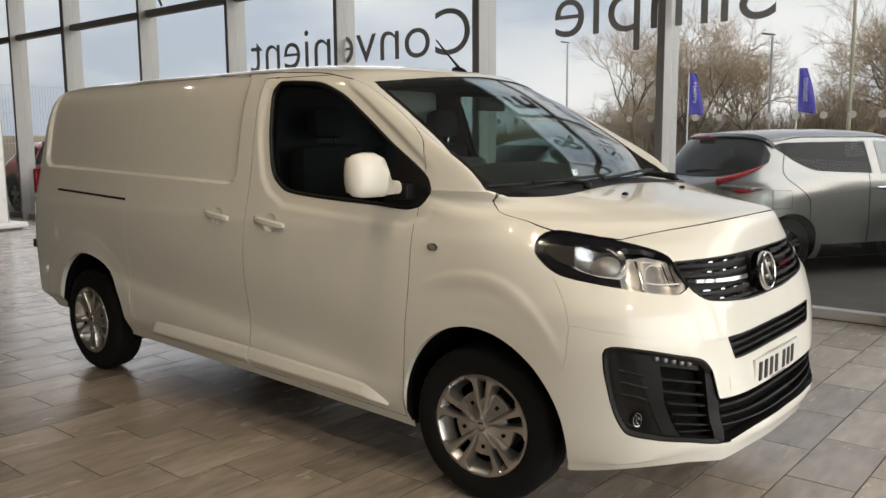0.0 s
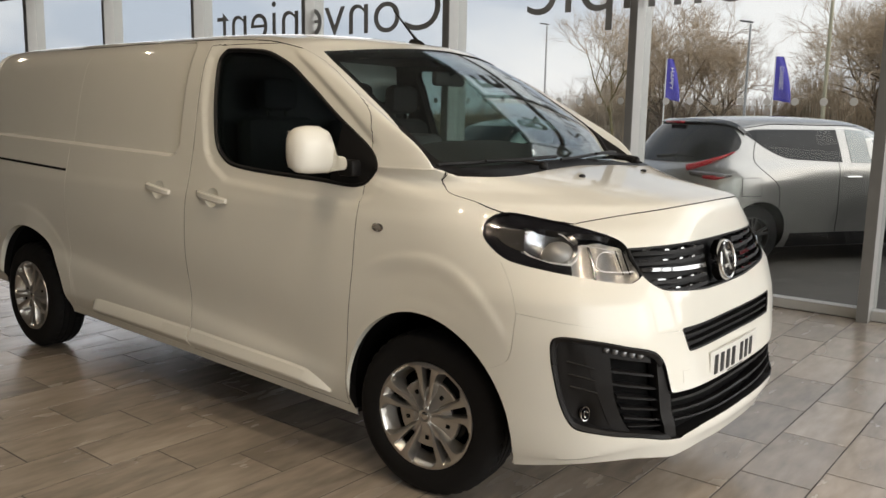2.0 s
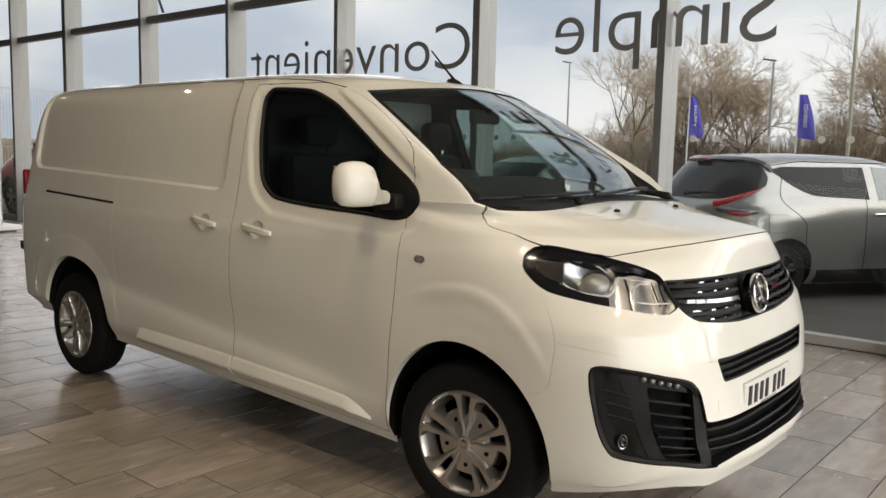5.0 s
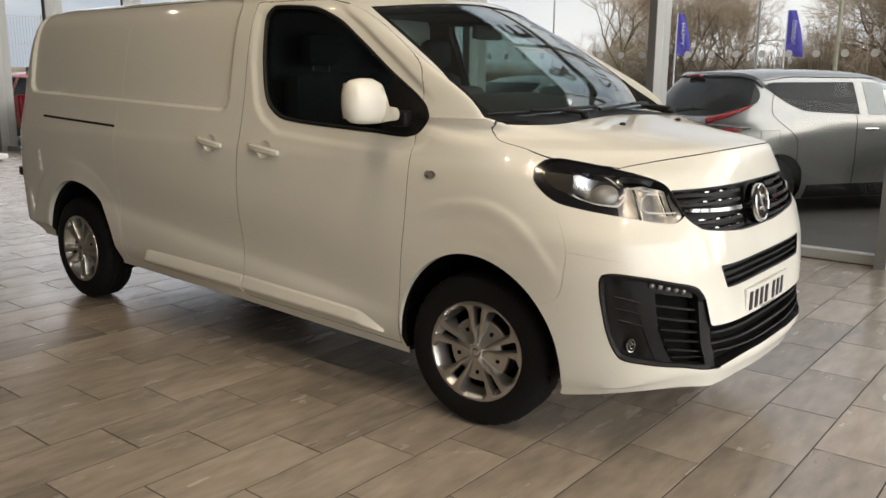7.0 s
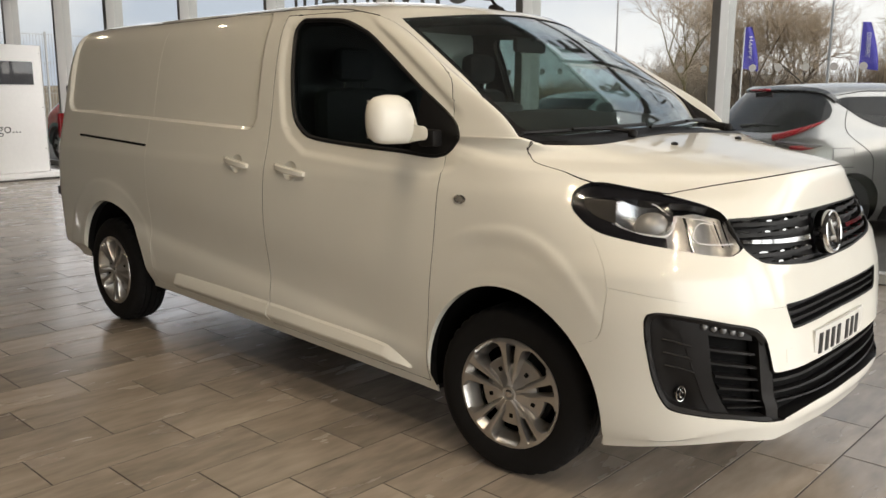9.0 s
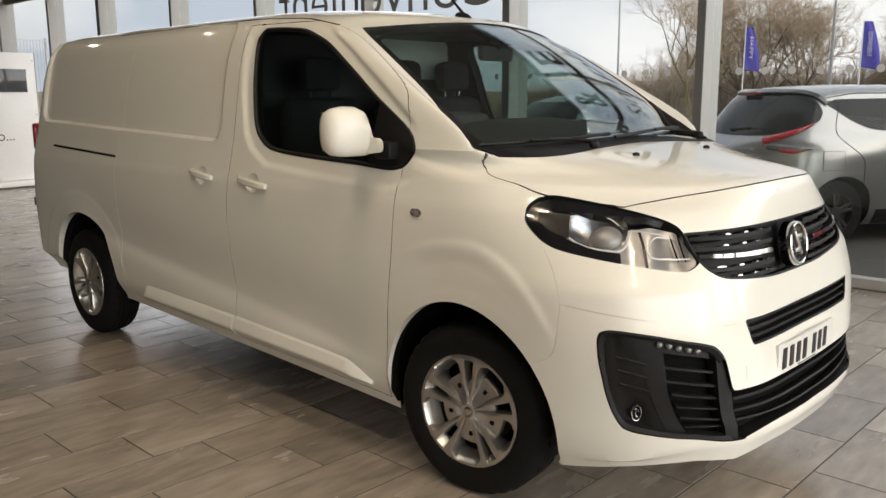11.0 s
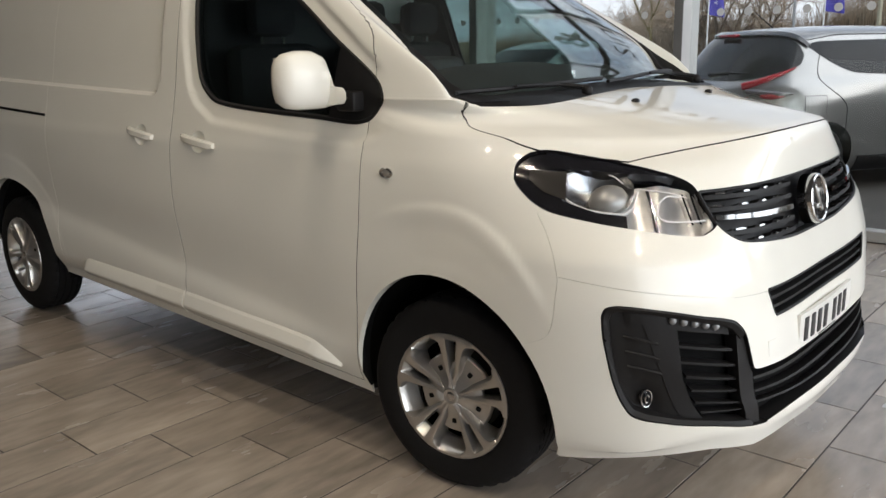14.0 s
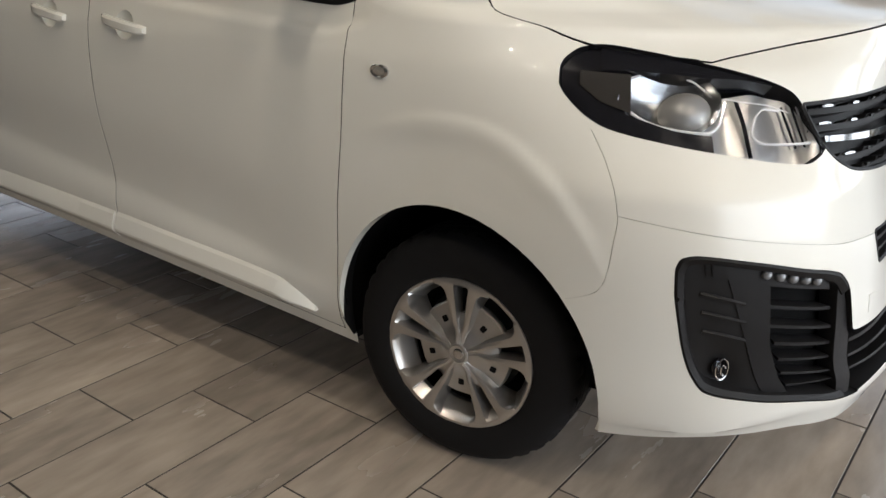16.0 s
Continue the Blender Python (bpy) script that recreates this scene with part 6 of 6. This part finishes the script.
def plain_details(car, shell):
    for s in (-1, 1):
        x, v = np.meshgrid(np.linspace(-2.06, -1.9, 6), np.linspace(.80, .98, 5), indexing="ij")
        shell.bits("tail_lamp", -s * shell.at(x, v), v, -.01, .01, TAILRED, car, "red tail lamp")
        for x in (-.35, .75):
            part("door_gap", tube(bmesh.new(), [shell(-s * shell.at(x, z), z, .0) for z in np.linspace(.35, 1.0, 8)], .004, 5), SEAM, car)
    for lo_, hi_ in ((2.3, 3.0), (-3.0, -2.3)):
        a, v = np.meshgrid(np.linspace(lo_, hi_, 14), np.linspace(0, 1, 6), indexing="ij")
        shell.bits("rear_window", a, 1.07 + .30 * v, -.01, .004, CARGLASS, car, "dark rear window")
    for lo_, hi_ in ((0.0, .62), (-.62, 0.0)):
        a, v = np.meshgrid(np.linspace(lo_, hi_, 14), np.linspace(0, 1, 6), indexing="ij")
        shell.bits("windscreen", a, 1.02 + .36 * v, -.01, .004, CARGLASS, car, "dark windscreen")


GLASSES = [("rear_side_window", -1.35, -.42, glide([-1.35, -1.1, -.42], [1.22, 1.02, 1.0]), glide([-1.35, -1.2, -.42], [1.27, 1.32, 1.36]), CARGLASS),
           ("front_side_window", -.30, .78, glide([-.30, .78], [1.0, 1.0]), glide([-.3, .1, .5, .78], [1.36, 1.34, 1.19, 1.03]), CARGLASS)]
parked_car("saloon_car", "grey-green hatchback car parked beyond the shopfront glass", pose(-4.6, 7.9, .03, 0, 0, 72), saloon, GREENCAR, (1.30, -1.30), .32, GLASSES, False, plain_details)
parked_car("red_car", "bright red car parked outside the shopfront", pose(-14.95, 4.95, .03, 0, 0, 0), saloon, RED, (1.30, -1.30), .34, GLASSES, True, plain_details, SILVER)
parked_car("dark_car", "dark grey car with red tail lamps parked outside", pose(2.9, 7.2, .03, 0, 0, 66), saloon, DARKCAR, (1.30, -1.30), .34, GLASSES, True, plain_details)


# ---- poles, flags, fence ----
def street_lamp(x, y, h):
    lampost = empty("street_lamp", "grey street lamp with a flat angled head", "street lamp", at=pose(x, y, -.15))
    part("column", tube(bmesh.new(), [(0, 0, 0), (0, 0, 1.2), (0, 0, h)], [.09, .065, .05], 10), POLE, lampost, "grey tapered column")
    part("lamp_head", boxed(-.46, .10, -.11, .11, -.04, .04, .025, m=Matrix.Translation((0, 0, h + .08)) @ Matrix.Rotation(radians(10), 4, "Y")), FRAMEDARK, lampost, "dark flat lamp head")


street_lamp(-10.85, 34, 5.9)
mast = empty("tall_mast", "pale yellowish tall mast", "mast", at=pose(-7.2, 32.5, -.15))
part("mast_tube", tube(bmesh.new(), [(0, 0, 0), (0, 0, 9.5)], [.085, .06], 10), material("pale_yellow_mast", (.42, .39, .27), .5, grain=.1), mast)
street_lamp(-24.9, 40, 7.1)


def flag(x, y, h, turn, wide_, word_):
    f = empty("feather_flag", "violet-blue banner flag on a white pole with pale lettering", "flag", "banner flags", at=pose(x, y, .03, 0, 0, turn))
    part("flag_pole", tube(bmesh.new(), [(0, 0, 0), (.0, 0, h * .5), (.02, 0, h)], [.03, .026, .018], 8), SIGNWHITE, f, "white pole")
    u, v = np.meshgrid(np.linspace(0, 1, 10), np.linspace(0, 1, 24), indexing="ij")
    X = .03 + u * (wide_ * (1 - .55 * v ** 2))
    Z = h - 1.50 + 1.48 * v - .10 * u * (1 - v)
    Y = .05 * np.sin(u * 5 + v * 4) * u
    va, fa = slab(np.stack([X, Y - .003, Z], -1), np.stack([X, Y + .003, Z], -1))
    bm = bmesh.new()
    vs = [bm.verts.new(tuple(map(float, c))) for c in va]
    for k in fa:
        bm.faces.new([vs[i] for i in k])
    part("banner", bm, FLAGBLUE, f, "violet-blue cloth")
    o = lettering("flag_word", word_, 0, 1, 0, 1, 0, False, SIGNWHITE, "")
    for v_ in o.data.vertices:
        a, c = v_.co.x, v_.co.z
        uu, zz = .18 + .24 * c, h - .36 - .80 * a
        v_.co = (.03 + wide_ * uu + .04, -.05 + v_.co.y - .012, zz)
    for key in ("label", "category"):
        if key in o:
            del o[key]
    o.parent = f
    o["label"] = "pale printed word"


flag(-11.50, 27, 3.83, 40, .54, "HAPPY")
flag(-7.50, 27, 3.80, 30, .58, "CONVENIENT")

fence = empty("mesh_fence", "tall grey metal bar fence beyond the car park", "fence")
for k in range(9):
    part("fence_post", boxed(-30.04, -29.96, 2 + 2.5 * k, 2.06 + 2.5 * k, -.15, 3.6), POLE, fence, "grey post")
bm = bmesh.new()
for k in range(180):
    tube(bm, [(-30, 2 + .111 * k, -.1), (-30, 2 + .111 * k, 3.55)], .008, 4)
for z in (.3, 1.4, 2.5, 3.5):
    tube(bm, [(-30, 2, z), (-30, 22, z)], .014, 4)
o = part("fence_bars", bm, POLE, fence)
o["kind"] = "stuff"
backdrop_bank = tagged(part("hedge_bank", boxed(-60, -33, 2, 60, -.15, 1.7, .3), HEDGE, None), "low dark scrub bank behind the fence", "hedge", kind="stuff")


# ---- bare trees and scrub ----
def bare_tree(x, y, h, spread, seed, trunk_r, trunk_mat, label, lean=0.0, stems=1, depth=6, thick=1.0):
    rg = random.Random(seed)
    tree = empty("bare_tree", label, "tree", "bare trees", at=pose(x, y, -.2))
    wood, twigs = bmesh.new(), bmesh.new()

    def grow(p, d, length, r, level):
        n = 3 if level < 3 else 2
        pts = [p]
        for i in range(n):
            d = (d + Vector((rg.gauss(0, .10), rg.gauss(0, .10), .02 + rg.gauss(0, .07)))).normalized()
            pts.append(pts[-1] + d * length / n)
        bm_ = wood if level < 3 else twigs
        tube(bm_, pts, [r * (1 - .45 * i / n) for i in range(n + 1)], 5 if level < 2 else 3, cap=False)
        if level >= depth:
            return
        kids = 3 if level < 3 else (3 if rg.random() < .75 else 4)
        for k in range(kids):
            t = rg.uniform(.45, 1.0) if k else 1.0
            at = pts[min(int(t * n), n - 1)].lerp(pts[min(int(t * n) + 1, n)], t * n - int(t * n)) if t < 1 else pts[-1]
            ang = rg.uniform(.28, .86) * spread
            side = d.orthogonal()
            side.rotate(Matrix.Rotation(rg.uniform(0, 6.28), 3, d))
            nd = (d * math.cos(ang) + side.normalized() * math.sin(ang) + Vector((0, 0, .10))).normalized()
            grow(at, nd, length * rg.uniform(.62, .86), r * (.60 if level < 3 else .62), level + 1)

    for k in range(stems):
        a = 6.28 * k / stems + rg.random()
        o = Vector((math.cos(a), math.sin(a), 0)) * (.25 * (stems > 1))
        grow(o, (Vector((lean, 0, 1)) + o * 1.3).normalized(), h * .30, trunk_r, 0)
    part("trunk", wood, trunk_mat, tree, "bare trunk and limbs")
    t = part("crown", twigs, TWIG, tree, "fine leafless twigs")
    t["kind"] = "stuff"
    return tree


MOSSY = material("mossy_bark", (.20, .17, .07), .9, grain=.3, grain_scale=8)
bare_tree(-17.6, 35, 8.6, 1.0, 3, .10, MOSSY, "slender bare tree with a mossy yellow-green trunk", depth=7)
bare_tree(-16.4, 39, 7.9, 1.15, 8, .13, BARK, "broad bare multi-stemmed tree with a rounded twiggy crown", stems=5, depth=7)
bare_tree(-14.6, 40, 6.6, 1.15, 12, .12, BARK, "broad bare multi-stemmed tree with a rounded twiggy crown", stems=3, depth=7)
bare_tree(-5.6, 37, 8.2, 1.1, 21, .14, BARK, "tall dense bare tree at the edge of the car park", stems=4, depth=7)
bare_tree(-3.6, 38, 8.8, 1.1, 23, .15, BARK, "tall dense bare tree at the edge of the car park", stems=3, depth=7)
bare_tree(-9.6, 42, 5.0, 1.1, 31, .10, BARK, "small bare tree in the hedge", depth=6)
bare_tree(-21.5, 41, 5.0, 1.2, 35, .10, BARK, "small bare tree in the hedge", stems=2, depth=6)

# hedge: thousands of stems over a dark bank
rg = random.Random(5)
bm_v, bm_f = [], []
for k in range(16000):
    x = rg.uniform(-46, 14)
    y = rg.uniform(39.5, 43.5)
    top = (3.35 + .5 * math.sin(x * .55) + .35 * math.sin(x * 1.3 + 2)) * rg.uniform(.45, 1.08) * (1.0 if x > -22 else max(.55, 1 - (-22 - x) * .05))
    a, lean_ = rg.uniform(0, 6.28), rg.uniform(.1, .9)
    p0 = Vector((x, y, rg.uniform(0, top * .4)))
    p1 = p0 + Vector((math.cos(a) * lean_, math.sin(a) * lean_, 0)) * .5 + Vector((0, 0, (top - p0.z) * .6))
    p2 = Vector((p1.x + math.cos(a) * lean_ * .6, p1.y + math.sin(a) * lean_ * .6, top))
    w_ = rg.uniform(.008, .024)
    n = len(bm_v)
    for p, ww in ((p0, w_), (p1, w_ * .8), (p2, w_ * .2)):
        bm_v += [(p.x - ww, p.y, p.z), (p.x + ww, p.y - ww, p.z), (p.x, p.y + ww, p.z)]
    for r in (0, 3):
        bm_f += [(n + r, n + r + 1, n + r + 4, n + r + 3), (n + r + 1, n + r + 2, n + r + 5, n + r + 4), (n + r + 2, n + r, n + r + 3, n + r + 5)]
tagged(mesh_object("scrub_hedge", bm_v, bm_f, TWIG, smooth=False), "tangled brown leafless hedge along the car park", "hedge", kind="stuff")
u, v = np.meshgrid(np.linspace(-90, 60, 220), np.linspace(0, 1, 14), indexing="ij")
hgt = 2.5 + .5 * np.sin(u * .55) + .35 * np.sin(u * 1.3 + 2) + .3 * np.sin(u * 3.1) * np.sin(u * 1.7)
hgt = hgt * np.where(u > -22, 1, np.clip(1 - (-22 - u) * .05, .5, 1))
yb = 41.5 + 1.9 * np.cos(v * np.pi) * -1 + .3 * np.sin(u * 2.3 + v * 9)
zb = -.2 + np.sin(v * np.pi) * (hgt + .25 * np.sin(u * 5 + v * 7))
tagged(mesh_object("hedge_core", np.stack([u, yb, zb], -1).reshape(-1, 3), grid_faces(220, 14), HEDGE, sharp=80), "dark scrubby body of the hedge", "hedge", kind="stuff")

# ---- visitor chair with a chrome sled frame: added out of view, for the flank's reflection ----
chair = empty("visitor_chair", "unseen added visitor chair, dark upholstered, on a bent chrome frame", "chair")
for s in (-1, 1):
    o_ = .24 * s
    run = [(.22, o_, .45), (.25, o_, .40), (.25, o_, .06), (.22, o_, .014), (-.20, o_, .014), (-.24, o_, .05), (-.25, o_, .40), (-.29, o_, .86)]
    part("leg_frame", tube(bmesh.new(), run, .012, 8), CHROME, chair, "bent chrome tube")
part("cross_bar", tube(bmesh.new(), [(-.2, -.24, .016), (-.2, .24, .016)], .010, 8), CHROME, chair, "chrome bar")
part("seat", boxed(-.24, .25, -.25, .25, .43, .49, .02), FABRIC, chair, "dark padded seat")
part("backrest", boxed(-.03, .02, -.24, .24, .0, .42, .02, m=Matrix.Translation((-.27, 0, .50)) @ Matrix.Rotation(radians(-6), 4, "Y")), FABRIC, chair, "dark padded back")
chair.matrix_basis = pose(-5.50, -1.46, .0, 0, 0, 38)


# ---- floor tiles: 0.30 by 0.605 m planks, stepped from row to row ----
def tile_mesh(name, length):
    w, l, h, b = .2998 - .0065, length - .0065, .008, .0006
    ring = lambda d, z: [(d, d, z), (w - d, d, z), (w - d, l - d, z), (d, l - d, z)]
    vs = ring(0, -h) + ring(0, -b) + ring(b, 0)
    fs = [(0, 1, 5, 4), (1, 2, 6, 5), (2, 3, 7, 6), (3, 0, 4, 7), (4, 5, 9, 8), (5, 6, 10, 9), (6, 7, 11, 10), (7, 4, 8, 11), (8, 9, 10, 11)]
    me = bpy.data.meshes.new(name)
    me.from_pydata(vs, [], fs)
    me.materials.append(TILE)
    return me


rng = random.Random(4)
plank = tile_mesh("floor_tile", .605)
rest_v, rest_f, single = [], [], 0
for j in range(-76, 24):
    x = .910 + .2998 * j + .002
    if x > 7.9 or x < -22:
        continue
    y0 = (.228 + .2205 * j) % .605 - .605 * 14
    while y0 < 3.62:
        y0 += .605
        if y0 < -7.95 or y0 > 3.66:
            continue
        if y0 + .605 > 3.735:
            # the last tile of a row is cut at the shopfront
            n, cut = len(rest_v), (3.735 - y0) / .605
            rest_v += [(v.co.x + x, v.co.y * cut + y0 + .002, v.co.z) for v in plank.vertices]
            rest_f += [tuple(n + i for i in p.vertices) for p in plank.polygons]
            continue
        near_van = -3.9 < x < 1.9 and -2.9 < y0 < 2.9 and not (-2.9 < x < -.5 and -.7 < y0 < 2.2) and not (x < -2.2 and y0 > 0)
        if near_van and single < 300:
            t = new("floor_tile", plank)
            t.location = (x, y0 + .002, rng.uniform(-.0004, .0004))
            t.parent = floor
            single += 1
        else:
            n = len(rest_v)
            dz = rng.uniform(-.0004, .0004)
            rest_v += [(v.co.x + x, v.co.y + y0 + .002, v.co.z + dz) for v in plank.vertices]
            rest_f += [tuple(n + i for i in p.vertices) for p in plank.polygons]
rest = mesh_object("floor_tiles", rest_v, rest_f, TILE_REST, smooth=False)
rest.parent = floor
tagged(rest, "", "", kind="stuff")
